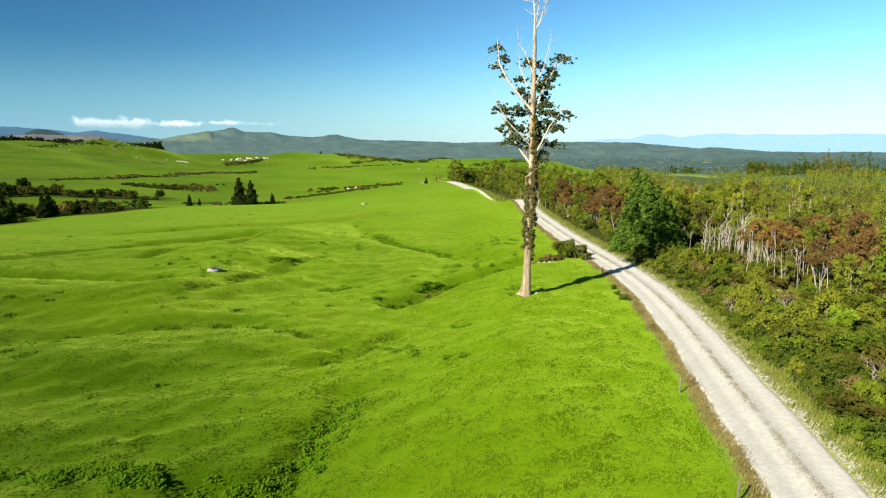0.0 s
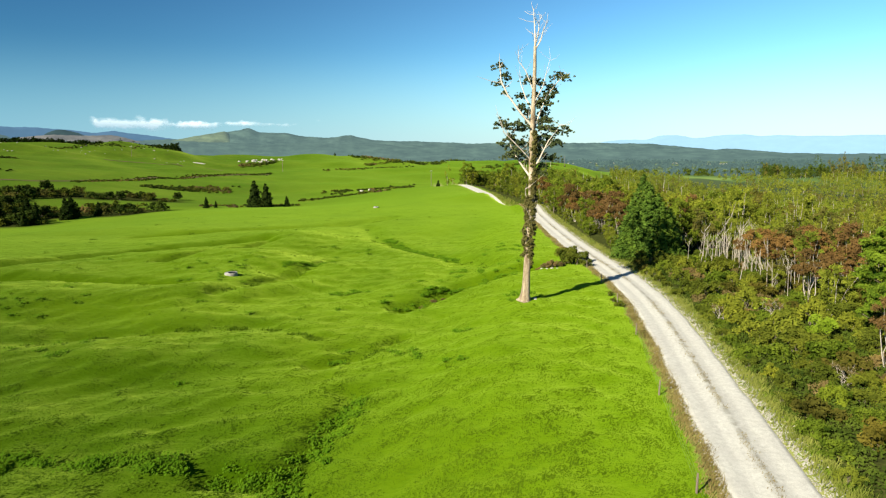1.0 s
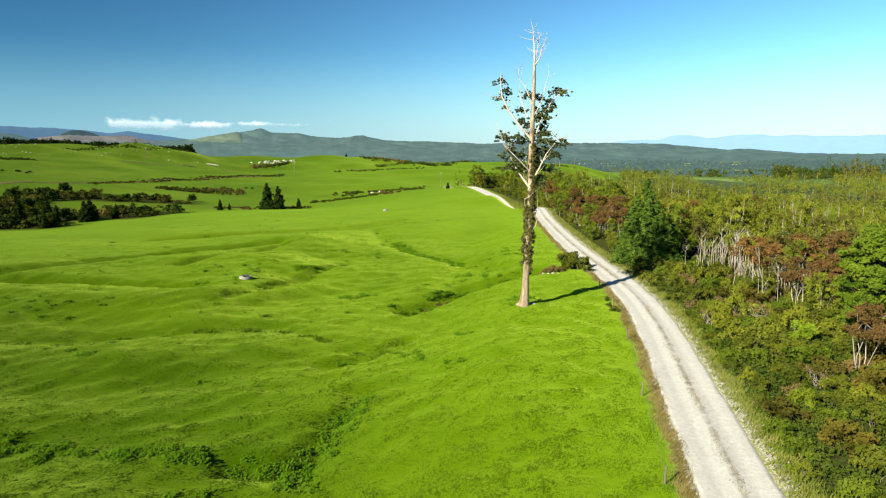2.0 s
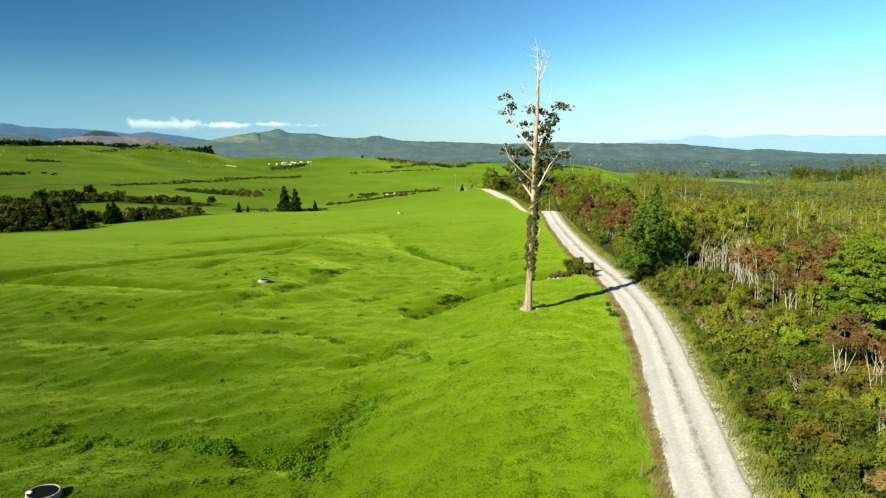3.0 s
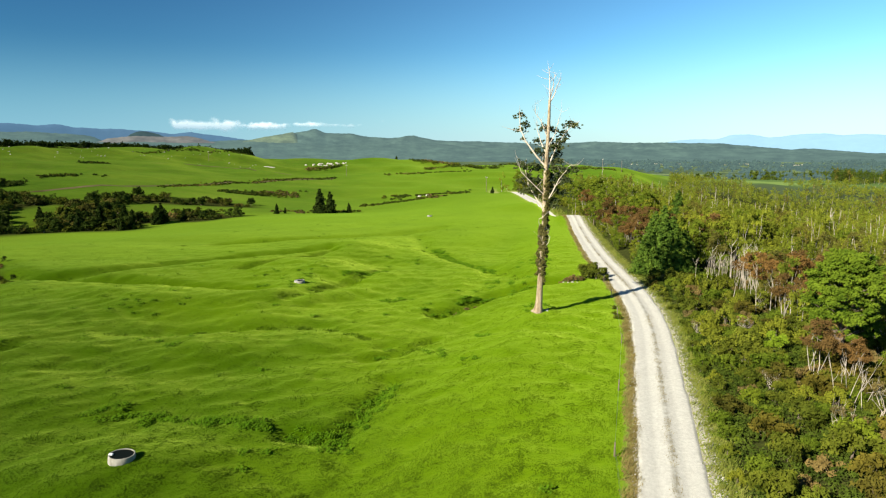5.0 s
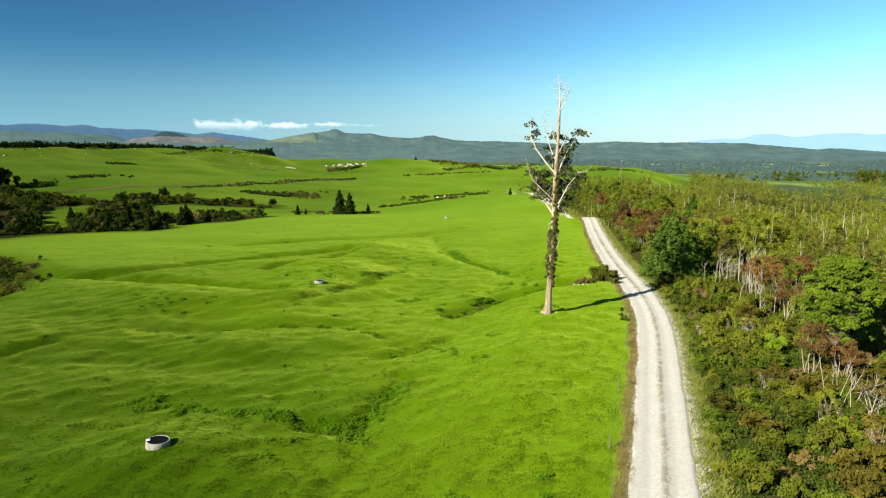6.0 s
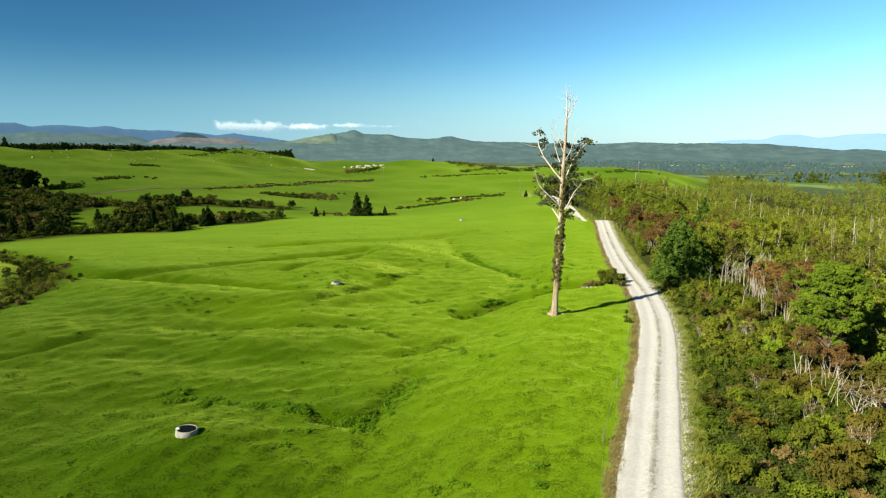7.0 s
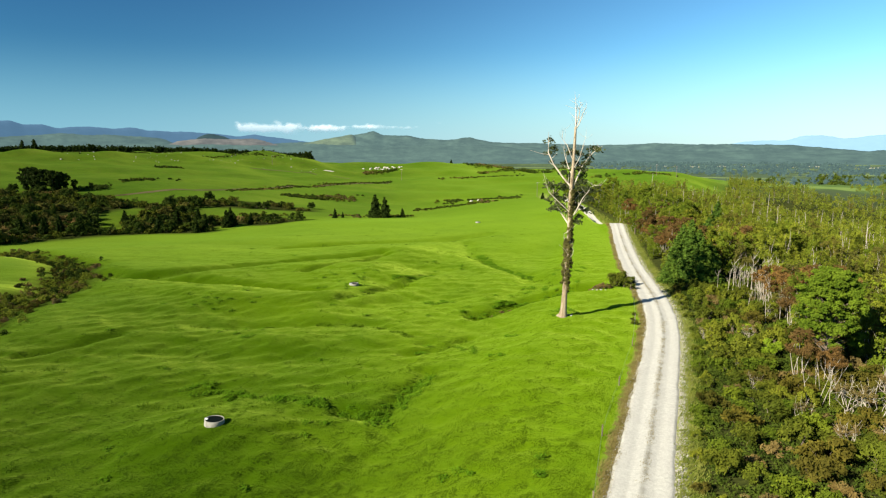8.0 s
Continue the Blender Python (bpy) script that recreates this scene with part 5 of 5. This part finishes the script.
def sow_gully():
    rng = np.random.default_rng(67)
    sow = Sowing(68)
    n = 0
    while n < 255:
        b = -1.4 + .97 * rng.random()
        lo, hi = band(b)
        d = rng.uniform(lo, hi)
        x, y = place(b, d)
        if glade(b, d) or (vnoise(x / 17, y / 17, 90) > .3 and b > -.9) or (b > -.64 and vnoise(x / 9, y / 9, 95) > -.05):
            continue
        if sow.free(x, y, 2.6):
            plant(SCRUB, x, y, rng, .7, 1.7 if b < -.6 else 1.3)
            n += 1
    under = []
    for _ in range(700):
        b = -1.4 + .97 * rng.random()
        lo, hi = band(b)
        d = rng.uniform(lo, hi)
        spot = place(b, d)
        if not glade(b, d) and (vnoise(spot[0] / 17, spot[1] / 17, 90) < .3 or b < -.9) and (b < -.64 or vnoise(spot[0] / 9, spot[1] / 9, 95) < .1):
            under.append(spot)
    far_woods("gully_scrub", "dark tangled scrub filling the gully", under, rng, .36, 120, 1.0, 3.0, [(M_DARKBUSH, .42), (M_GORSE, .26), (M_DULL, .20), (M_BRACKEN, .12)], 3.2, False)
    for _ in range(16):
        b = rng.uniform(-1.1, -.42)
        x, y = place(b, float(band(b)[0]) + rng.uniform(2, 18))
        plant(SPRUCE, x, y, rng, .45, .85)
    for b, d, s in ((-.312, 246, 1.0), (-.294, 243, .92), (-.262, 246, .42), (-.39, 243, .36), (-.375, 246, .25), (-.02, 318, .42), (-.68, 212, .6), (-.66, 214, .5), (-.60, 223, .65), (-.595, 226, .5), (-.56, 226, .45)):
        x, y = place(b, d)
        plant(SPRUCE, x, y, rng, s * .97, s * 1.03)
    # the gully's right arm and hedge lines
    hedge = []
    for b0, b1, d0, d1, m, s in ((-.40, -.25, 252, 258, 16, .35), (-.245, -.06, 300, 345, 30, .42), (-.20, -.06, 340, 356, 26, .55), (-.50, -.33, 345, 356, 44, .6), (-.335, -.265, 545, 545, 26, 1.1), (-.13, -.01, 520, 540, 34, 1.2), (-.16, -.05, 590, 610, 22, 1.2), (.06, .18, 480, 500, 14, .9),
                                 (-.83, -.70, 385, 390, 14, .6), (-.93, -.86, 335, 345, 10, 1.2), (-.75, -.68, 470, 475, 8, .8), (-.95, -.42, 560, 600, 70, .45),
                                 (-.60, -.45, 352, 400, 50, .22), (-.45, -.285, 400, 452, 60, .22), (-.20, -.06, 470, 500, 26, .4), (-.10, .02, 580, 590, 20, .9)):
        for k in range(m * 6):
            u = rng.random()
            spot = place(b0 + (b1 - b0) * u + rng.normal(0, .004), d0 + (d1 - d0) * u + rng.normal(0, 4))
            if s < .3 or vnoise(spot[0] / 7, spot[1] / 7, 96) < .25:
                hedge.append((float(spot[0]), float(spot[1]), s))
    for size in sorted({h[2] for h in hedge}):
        far_woods("far_scrub", "dark low scrub on the far pasture", [h[:2] for h in hedge if h[2] == size], rng, .40, 56, .7 * size, 1.7 * size, [(M_DARKBUSH, .50), (M_GORSE, .38), (M_OLIVE, .06), (M_BRACKEN, .06)], 2.7 * size, False)
    for b, d, s in ((-1.033, 640, 1.2), (-1.002, 640, 1.35), (-.18, 715, 1.0)):
        x, y = place(b, d)
        plant(SPRUCE, x, y, rng, s * .95, s * 1.05)
    shelter = [tree_kind("shelter_tree", "tall dark rounded shelter tree beside the far gully", 220 + i, h, r, 2, .22, M_DARKPINE, M_BARK, clumps=110, per=60, leaf=.42, low=.06, spread=.5) for i, (h, r) in enumerate([(15.0, 4.2), (13.0, 3.6)])]
    for b, d, s in ((-1.03, 340, 1.05), (-1.008, 336, .95), (-1.05, 344, .85), (-.972, 338, 1.08), (-.985, 333, .9), (-.955, 342, .8), (-.935, 338, .45), (-.895, 339, .35)):
        x, y = place(b, d)
        plant(shelter, x, y, rng, s * .80, s * .92, .6)


sow_gully()


def pine_belt():
    rng = np.random.default_rng(69)
    spots = []
    for _ in range(2400):
        b = rng.uniform(-1.1, -.43)
        spots.append(place(b, np.interp(b, (-1.1, -.75, -.6, -.43), (685, 685, 670, 655)) + rng.uniform(0, 60)))
    far_woods("pine_belt", "dark belt of pines behind the ridge", spots, rng, 1.15, 48, 8.0, 10.6, [(M_DARKPINE, 1.0)], 5.6, False, True)


pine_belt()


# bracken and low scrub in the small gully
def sow_bracken():
    rng = np.random.default_rng(70)
    sow = Sowing(71, 1.0)
    n = 0
    while n < 190:
        y = rng.uniform(-24, 55)
        x = float(gully_x(y)) + rng.normal(0, 3.4)
        if sow.free(x, y, 1.1):
            plant(*((BROWNS, x, y, rng, .4, .95) if rng.random() < .32 else (GORSE[2:4], x, y, rng, .35, .8) if rng.random() < .5 else (SCRUB, x, y, rng, .25, .55)))
            n += 1

    y = rng.uniform(-24, 58, 360)
    x = gully_x(y) + rng.normal(0, 3.4, 360)
    far_woods("bracken_thicket", "brown and olive bracken and low scrub filling the small gully", list(zip(x, y)), rng, .15, 110, .5, 1.3, [(M_BRACKEN, .40), (M_OLIVE, .46), (M_DARKBUSH, .14)], 1.3, False)


sow_bracken()

# bushes and stones between the tree and the road
rng_b = np.random.default_rng(72)
for x, y, s in ((9.6, 21.6, 1.15), (8.4, 21.8, 1.05), (10.3, 23.2, 1.25), (9.0, 24.4, 1.3), (10.7, 20.4, .7), (9.0, -1.2, .42), (8.9, .6, .4), (9.3, 3.6, .35)):
    plant(GORSE[:2], x, y, rng_b, s * .95, s * 1.1)
for x, y, s in ((4.6, 20.6, .55), (5.2, 20.0, .7), (6.1, 20.1, .85), (7.1, 20.6, .8), (5.6, 21.4, .7), (6.6, 21.8, .75), (-10.6, 10.2, .4), (-9.4, 12.2, .45), (-8.2, 13.7, .4), (-6.2, 16.0, .35)):
    plant(BROWNS, x, y, rng_b, s * .95, s * 1.1)


def stone_material():
    m, t, p = nodes_of("pale_stone", 0.9, 0.2)
    a = noise_node(t, 3, 6, .65)
    t.links.new(ramp(t, a, [(0.3, (0.20, 0.185, 0.145)), (0.55, (0.38, 0.36, 0.30)), (0.75, (0.50, 0.48, 0.42))]), p.inputs["Base Color"])
    bump(t, p, a, .6, .1)
    return m


M_STONE = stone_material()


def boulder(seed):
    bm = bmesh.new()
    bmesh.ops.create_icosphere(bm, subdivisions=2, radius=.5)
    for v in bm.verts:
        v.co *= 1 + .35 * noise.noise(v.co * 2.3 + Vector((seed, 0, 0)))
        v.co.z *= .62
    return tagged(part_of("boulder", bm_mesh("boulder", bm), M_STONE), "pale weathered boulder lying in the grass", "stone", "boulders")


STONES = [boulder(i) for i in range(3)]
for x, y, s in ((4.1, 20.4, .45), (4.7, 19.7, .4), (5.3, 19.2, .35), (6.0, 19.2, .45), (6.7, 19.5, .35), (5.7, 20.9, .5), (.9, .5, .35), (.6, .9, .3), (1.1, 1.0, .3), (1.0, .2, .25)):
    plant(STONES, x, y, rng_b, s * .95, s * 1.1, 0)
for _ in range(110):
    b = rng_b.uniform(-.95, -.42)
    x, y = place(b, rng_b.uniform(520, 615))
    plant(STONES, x, y, rng_b, .5, 1.4, .1)
for _ in range(26):
    x, y = place(rng_b.uniform(-.335, -.265), rng_b.uniform(575, 588))
    plant(STONES, x, y, rng_b, 1.5, 3.5, 0)
for _ in range(7):
    x, y = place(rng_b.uniform(-.145, -.125), rng_b.uniform(338, 350))
    plant(STONES, x, y, rng_b, 1.0, 2.4, 0)


# power poles on the far pasture
def power_pole():
    ob = tagged(new("power_pole"), "weathered wooden power pole on the far pasture", "power pole", "power poles")
    v, f = tube([(0, 0, -.5), (0, 0, 4), (0, 0, 8.5), (0, 0, 8.52)], [.14, .12, .10, .01], 8)
    part_of("pole", mesh_of("pole", v, f, True), M_BARK, ob)
    bm = box_bm(1.8, .12, .14, .015)
    bmesh.ops.translate(bm, vec=(0, -.14, 8.0), verts=bm.verts)
    arm = part_of("crossarm", bm_mesh("crossarm", bm), M_PALEBARK, ob)
    for k in (-.8, -.35, .35, .8):
        v, f = tube([(k, -.14, 8.06), (k, -.14, 8.16), (k, -.14, 8.24), (k, -.14, 8.26)], [.03, .06, .05, .005], 8)
        part_of("insulator", mesh_of("insulator", v, f, True), M_WHITE, arm, "white porcelain insulator")
    return ob


pp = power_pole()
for k, (b, d) in enumerate(((-.265, 470), (-.505, 560), (-.03, 345), (.155, 470), (.185, 480))):
    x, y = place(b, d)
    if k == 0:
        pp.matrix_basis = pose(x, y, gz(x, y))
    else:
        copy_thing(pp, pose(x, y, gz(x, y), 0, 0, 20 * k))


# farm sheds far out on the plain
def shed():
    ob = tagged(new("farm_shed"), "white farm shed far off on the plain", "shed", "far sheds")
    bm = box_bm(12, 7, 3.4, .05)
    bmesh.ops.translate(bm, vec=(0, 0, 1.7), verts=bm.verts)
    part_of("walls", bm_mesh("walls", bm), M_WHITE, ob)
    bm = bmesh.new()
    vs = [bm.verts.new(c) for c in ((-6.4, -4, 3.35), (6.4, -4, 3.35), (6.4, 0, 5), (-6.4, 0, 5), (-6.4, 4, 3.35), (6.4, 4, 3.35))]
    for q in ((0, 1, 2, 3), (3, 2, 5, 4), (0, 3, 4), (1, 5, 2), (0, 4, 5, 1)):
        bm.faces.new([vs[i] for i in q])
    part_of("roof", bm_mesh("roof", bm), M_WHITE, ob)
    return ob


sh = shed()
for k, (b, d) in enumerate(((.292, 2300), (.297, 2330), (.304, 2310), (.312, 2360), (.335, 2600), (.342, 2620), (.455, 2350), (.47, 2380))):
    x, y = place(b, d)
    if k == 0:
        sh.matrix_basis = pose(x, y, gz(x, y), 0, 0, 10) @ Matrix.Diagonal((.45, .45, .4, 1))
    else:
        copy_thing(sh, pose(x, y, gz(x, y), 0, 0, 35 * k)).scale = (.34 + .05 * (k % 3), .4, .38)


# ---------------------------------------------------------------- tracks on the far pasture, bare fields on the plain
def earth(name, a, b):
    m, t, p = nodes_of(name, 0.95, 0.0)
    t.links.new(ramp(t, noise_node(t, 0.06, 6, 0.7), [(0.35, a), (0.65, b)]), p.inputs["Base Color"])
    return m


M_TRACK = earth("trodden_earth", (0.060, 0.052, 0.022), (0.135, 0.115, 0.055))
M_STUBBLE = earth("dry_stubble", (0.26, 0.26, 0.18), (0.46, 0.45, 0.36))
M_CLAY = earth("bare_pale_clay", (0.36, 0.33, 0.26), (0.55, 0.52, 0.44))


def strip(name, label, category, spots, wide, material, rise=.25):
    """A worn strip that follows the ground from spot to spot."""
    pts = np.array(spots, float)
    run = np.concatenate([[0], np.cumsum(np.hypot(*np.diff(pts, axis=0).T))])
    u = np.linspace(0, run[-1], int(run[-1] / 4) + 8)
    x, y = np.interp(u, run, pts[:, 0]), np.interp(u, run, pts[:, 1])
    dx, dy = np.gradient(x), np.gradient(y)
    size = np.hypot(dx, dy)
    half = wide * .5 * np.sqrt(np.clip(np.minimum(u, run[-1] - u) / (wide * .6 + .1), .02, 1)) * (1 + .3 * vnoise(u / (wide * .9), u * 0, 47))
    rows = [(x - dy / size * half * k, y + dx / size * half * k) for k in (-1, -.3, .3, 1)]
    v = np.stack([np.stack([a, b, ground(a, b) + rise * (1 if 0 < k < 3 else .2)], 1) for k, (a, b) in enumerate(rows)], 1).reshape(-1, 3)
    i = (np.arange(len(u) - 1)[:, None] * 4 + np.arange(3)[None, :]).ravel()
    tagged(part_of(name, mesh_of(name, v, np.stack([i, i + 4, i + 5, i + 1], 1), True), material), label, category, kind="structure")


strip("farm_track", "brown trodden farm track across the far pasture", "track", [(-206, 169), (-197, 198), (-188, 254), (-173, 291), (-154, 324), (-128, 362)], 5, M_TRACK)
strip("stock_path", "pale stock path on the far pasture", "track", [place(-.55, 520), place(-.47, 515), place(-.40, 490), place(-.36, 470)], 2.2, M_TRACK)
strip("clay_patch", "bare pale clay patch on the far pasture", "bare earth", [place(-.408, 545), place(-.388, 545)], 5, M_CLAY)
for b0, b1, d in ((.125, .165, 2350), (.175, .215, 2240), (.225, .285, 2380), (.30, .335, 2300), (.355, .405, 2420), (.43, .47, 2250)):
    strip("stubble_field", "pale dry field far out on the plain", "field", [place(b0, d), place(b0 * .5 + b1 * .5, d + 30), place(b1, d)], 260, M_STUBBLE, 1.5)


# ---------------------------------------------------------------- grass, weeds and roadside stones
def blades(name, label, x, y, rng, height, width, material, per=3, lean=(.5, .25), spread=.12, rise=0.0, ragged=.35):
    n = len(x)
    z = ground(x, y) + rise
    base = np.repeat(np.stack([x, y, z - .02], 1), per, 0)
    m = n * per
    base[:, :2] += rng.normal(0, spread, (m, 2))
    h = np.repeat(height, per) * rng.uniform(.6, 1.3, m) if np.ndim(height) else height * rng.uniform(.6, 1.3, m)
    w = np.repeat(width, per) if np.ndim(width) else np.full(m, width)
    lx, ly = np.repeat(lean[0], m // np.size(lean[0])) + rng.normal(0, ragged, m), np.repeat(lean[1], m // np.size(lean[1])) + rng.normal(0, ragged, m)
    a = rng.uniform(0, 2 * math.pi, m) if ragged > .3 else np.arctan2(lx, -ly) + rng.normal(0, .28, m)
    gx = np.repeat((ground(x + .5, y) - ground(x - .5, y)), per)
    gy = np.repeat((ground(x, y + .5) - ground(x, y - .5)), per)
    base[:, 2] += gx * (base[:, 0] - np.repeat(x, per)) + gy * (base[:, 1] - np.repeat(y, per))
    side = np.stack([np.cos(a), np.sin(a), gx * np.cos(a) + gy * np.sin(a)], 1) * w[:, None] * .5
    u = rng.uniform(.7, 1, m)
    tip = base + h[:, None] * np.stack([lx - gx * u, ly - gy * u, u + gx * lx + gy * ly], 1)
    v = np.stack([base - side, base + side, tip], 1).reshape(-1, 3)
    f = np.arange(m * 3).reshape(m, 3)
    me = mesh_of(name, v, f)
    # same painted brightness for the blades as for the ground below
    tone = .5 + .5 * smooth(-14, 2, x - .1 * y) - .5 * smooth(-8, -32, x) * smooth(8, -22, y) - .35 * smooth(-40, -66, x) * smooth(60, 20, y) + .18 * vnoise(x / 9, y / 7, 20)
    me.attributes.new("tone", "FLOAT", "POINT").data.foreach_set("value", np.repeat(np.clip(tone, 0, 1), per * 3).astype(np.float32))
    ob = part_of(name, me, material)
    return tagged(ob, label, "grass", kind="stuff")


def sow_grass():
    rng = np.random.default_rng(80)
    n = 860000
    d = 22 * (235 / 22) ** rng.random(n)
    turn = rng.uniform(-1.25, .46, n)
    x, y = -5 + d * np.sin(turn), -68 + d * np.cos(turn)
    k = n // 30
    x[:k], y[:k] = rng.uniform(-75, 4, k), rng.uniform(-108, -44, k)
    d = np.hypot(x + 5, y + 68)
    side = x - road_x(y)
    lush = vnoise((x + y) / 2.6, (y - x) / 1.3, 81) + .7 * vnoise((x + y) / 1.1, (y - x) / .6, 82)
    ok = (side < -3.0 + .4 * vnoise(x, y, 83)) & (x > gully_x(y) + 3) & (rng.random(n) < (.86 + .12 * lush) * smooth(235, 120, d)) & (np.hypot(x + 29.05, y + 36.6) > .95)
    x, y, d, lush = x[ok], y[ok], d[ok], lush[ok]
    sway = (.62 + .30 * vnoise((x + y) / 3.1, (y - x) / 1.5, 98), .62 + .30 * vnoise((x + y) / 2.7, (y - x) / 1.7, 99))
    blades("meadow_grass", "long bright green meadow grass leaning in the wind", x, y, rng, (.064 + .018 * lush).clip(.03, .14) * smooth(300, 110, d), .05 + .0010 * d, M_GRASS, 1, sway, .05, 0.0, .16)
    # darker rushes in the hollows and along the channels
    m = 26000
    x, y = rng.uniform(-80, 6, m), -46 + 150 * rng.random(m) ** 1.2
    keep = vnoise(x / 5.5, y / 2.0, 88) + .5 * vnoise(x / 1.2, y / .9, 89) > .98 + .35 * smooth(-20, -8, x)
    xs, ys = [x[keep]], [y[keep]]
    for deep_by, wide, line in CHANNELS:
        for (ax, ay), (bx, by) in zip(line, line[1:]):
            k = int(math.hypot(bx - ax, by - ay) * 3.2 / deep_by)
            u = rng.random(k)
            px, py = ax + (bx - ax) * u + rng.normal(0, wide * .2, k), ay + (by - ay) * u + rng.normal(0, wide * .2, k)
            some = vnoise(px / 2.0, py / 2.0, 93) > .18
            xs.append(px[some])
            ys.append(py[some])
    x, y = np.concatenate(xs), np.concatenate(ys)
    ok = (x - road_x(y) < -4) & (x > gully_x(y) + 3) & (np.hypot(x + 29.05, y + 36.6) > 1.2) & (np.hypot(x, y) > 2)
    blades("rush_tufts", "dark green rush tufts in hollows of the paddock", x[ok], y[ok], rng, .28, .08, M_RUSH, 7, (.2, .1), .2)
    # dry verge left of the road, paler verge at its right
    n = 13000
    y = -62 + 200 * rng.random(n) ** 1.4
    y[:2600] = rng.uniform(-112, -62, 2600)
    x = road_x(y) - rng.triangular(2.02, 2.25, 3.1, n) - .25 * vnoise(y / 2.5, y * 0, 94)
    blades("dry_verge_grass", "brown dry grass along the fence line", x, y, rng, .22, .06, M_DRY, 3)
    n = 13000
    y = -62 + 240 * rng.random(n) ** 1.4
    y[:2600] = rng.uniform(-112, -62, 2600)
    x = road_x(y) + rng.triangular(2.0, 2.9, 4.3, n)
    blades("verge_grass", "pale yellowish grass on the road verge", x, y, rng, .34, .07, M_VERGE, 3)
    n = 2600
    y = -62 + 150 * rng.random(n) ** 1.2
    ok = vnoise(y / 3.0, y * 0, 84) > -.35
    y = y[ok]
    x = road_x(y) + rng.normal(.05, .12, len(y))
    blades("road_middle_grass", "short sparse grass between the wheel tracks", x, y, rng, .10, .04, M_DRY, 3, rise=.12)


def sow_weeds():
    rng = np.random.default_rng(85)
    cs = []
    lines = [((-38, -27), (-31, -28.5), (-24, -29), (-16.5, -30), (-15.2, -25), (-14.0, -20)), ((-31, 27), (-28, 30), (-25, 33)), ((-21, 13), (-18, 15)),
             ((-12, 12.5), (-8, 16), (0, 20)), ((-6, 36), (-14, 48), (-20, 62))]
    for line in lines:
        for p, q in zip(line, line[1:]):
            m = int(math.hypot(q[0] - p[0], q[1] - p[1]) * 3.5)
            u = rng.random(m)
            cs.append(np.stack([p[0] + (q[0] - p[0]) * u + rng.normal(0, .5, m), p[1] + (q[1] - p[1]) * u + rng.normal(0, .45, m)], 1))
    m = 900
    loose = np.stack([rng.uniform(-60, 4, m), rng.uniform(-44, 50, m)], 1)
    keep = (vnoise(loose[:, 0] / 7, loose[:, 1] / 5, 86) > .35) & (np.hypot(loose[:, 0] + 29, loose[:, 1] + 36) > 2.5)
    cs.append(loose[keep])
    xy = np.concatenate(cs)
    z = ground(xy[:, 0], xy[:, 1])
    per = 44
    c = np.repeat(np.column_stack([xy, z + .16]), per, 0) + rng.normal(0, 1, (len(xy) * per, 3)) * (.26, .26, .06)
    v, f = leaves(c, np.tile((-.5, -.55, 1.0), (len(c), 1)), .10, rng, 1.7, .4)
    tagged(part_of("dock_weeds", mesh_of("dock_weeds", v, f), M_WEED), "patches of broad-leaved weeds in the pasture", "weeds", kind="stuff")


def sow_chippings():
    """Loose pale stones thrown to the road's edges."""
    rng = np.random.default_rng(87)
    n = 22000
    y = -62 + 170 * rng.random(n) ** 1.3
    right = rng.random(n) < .72
    off = np.where(right, rng.normal(2.5, .30, n), -rng.normal(2.05, .15, n))
    x = road_x(y) + off
    z = ground(x, y)
    s = rng.uniform(.03, .085, n)
    base = np.array([(1, 0, 0), (0, 1, 0), (-1, 0, 0), (0, -1, 0), (0, 0, .8)], float)
    v = base[None] * s[:, None, None] * rng.uniform(.6, 1.3, (n, 5, 1)) + np.stack([x, y, z + .02], 1)[:, None, :]
    i = np.arange(n)[:, None] * 5
    f = np.concatenate([i + (0, 1, 4), i + (1, 2, 4), i + (2, 3, 4), i + (3, 0, 4)], 0)
    tagged(part_of("loose_chippings", mesh_of("loose_chippings", v.reshape(-1, 3), f), M_STONE), "pale loose stones along the road edges", "stones", kind="stuff")


sow_grass()
sow_weeds()
sow_chippings()


# ---------------------------------------------------------------- bare twiggy shrubs among the scrub
def twiggy(seed):
    rng = np.random.default_rng(seed)
    ob = tagged(new("twiggy_shrub"), "grey-brown half-bare twiggy shrub in the scrub", "shrub", "twiggy shrubs")
    pieces, tips = stems_mesh(rng, 9, 2.4, .04, 1.1, .22, 4, .25)
    for tip in tips:
        for _ in range(4):
            d = rng.normal(0, .4, 3) + (0, 0, .45)
            p = tip - (0, 0, rng.uniform(0, .9))
            pieces.append(tube([p, p + d * .6, p + d], [.018, .012, .004], 3))
    v, f = join(pieces)
    part_of("branch_frame", mesh_of("branch_frame", v, f), M_PALEBARK, ob)
    v, f = clump_leaves([(*t, .35) for t in tips], 420, .09, rng, 1.0, 2.0, .8, .1)
    part_of("sparse_foliage", mesh_of("sparse_foliage", v, f), M_BRACKEN, ob)
    return ob


TWIGGY = [twiggy(230), twiggy(231)]
rng_t = np.random.default_rng(73)
for x, y, s in ((24.5, -28.5, 1.2), (26.2, -31, 1.3), (23.6, -34, 1.0), (22.2, -38, .9), (25.5, -36, 1.1), (20.5, -33.5, .7), (17.5, -22, .6), (18.8, -30, .7), (21.5, -6, .7), (23, -27, 1.0), (27.5, -25, 1.2), (16.2, -7, .55)):
    plant(TWIGGY, x, y, rng_t, s * .95, s * 1.05)
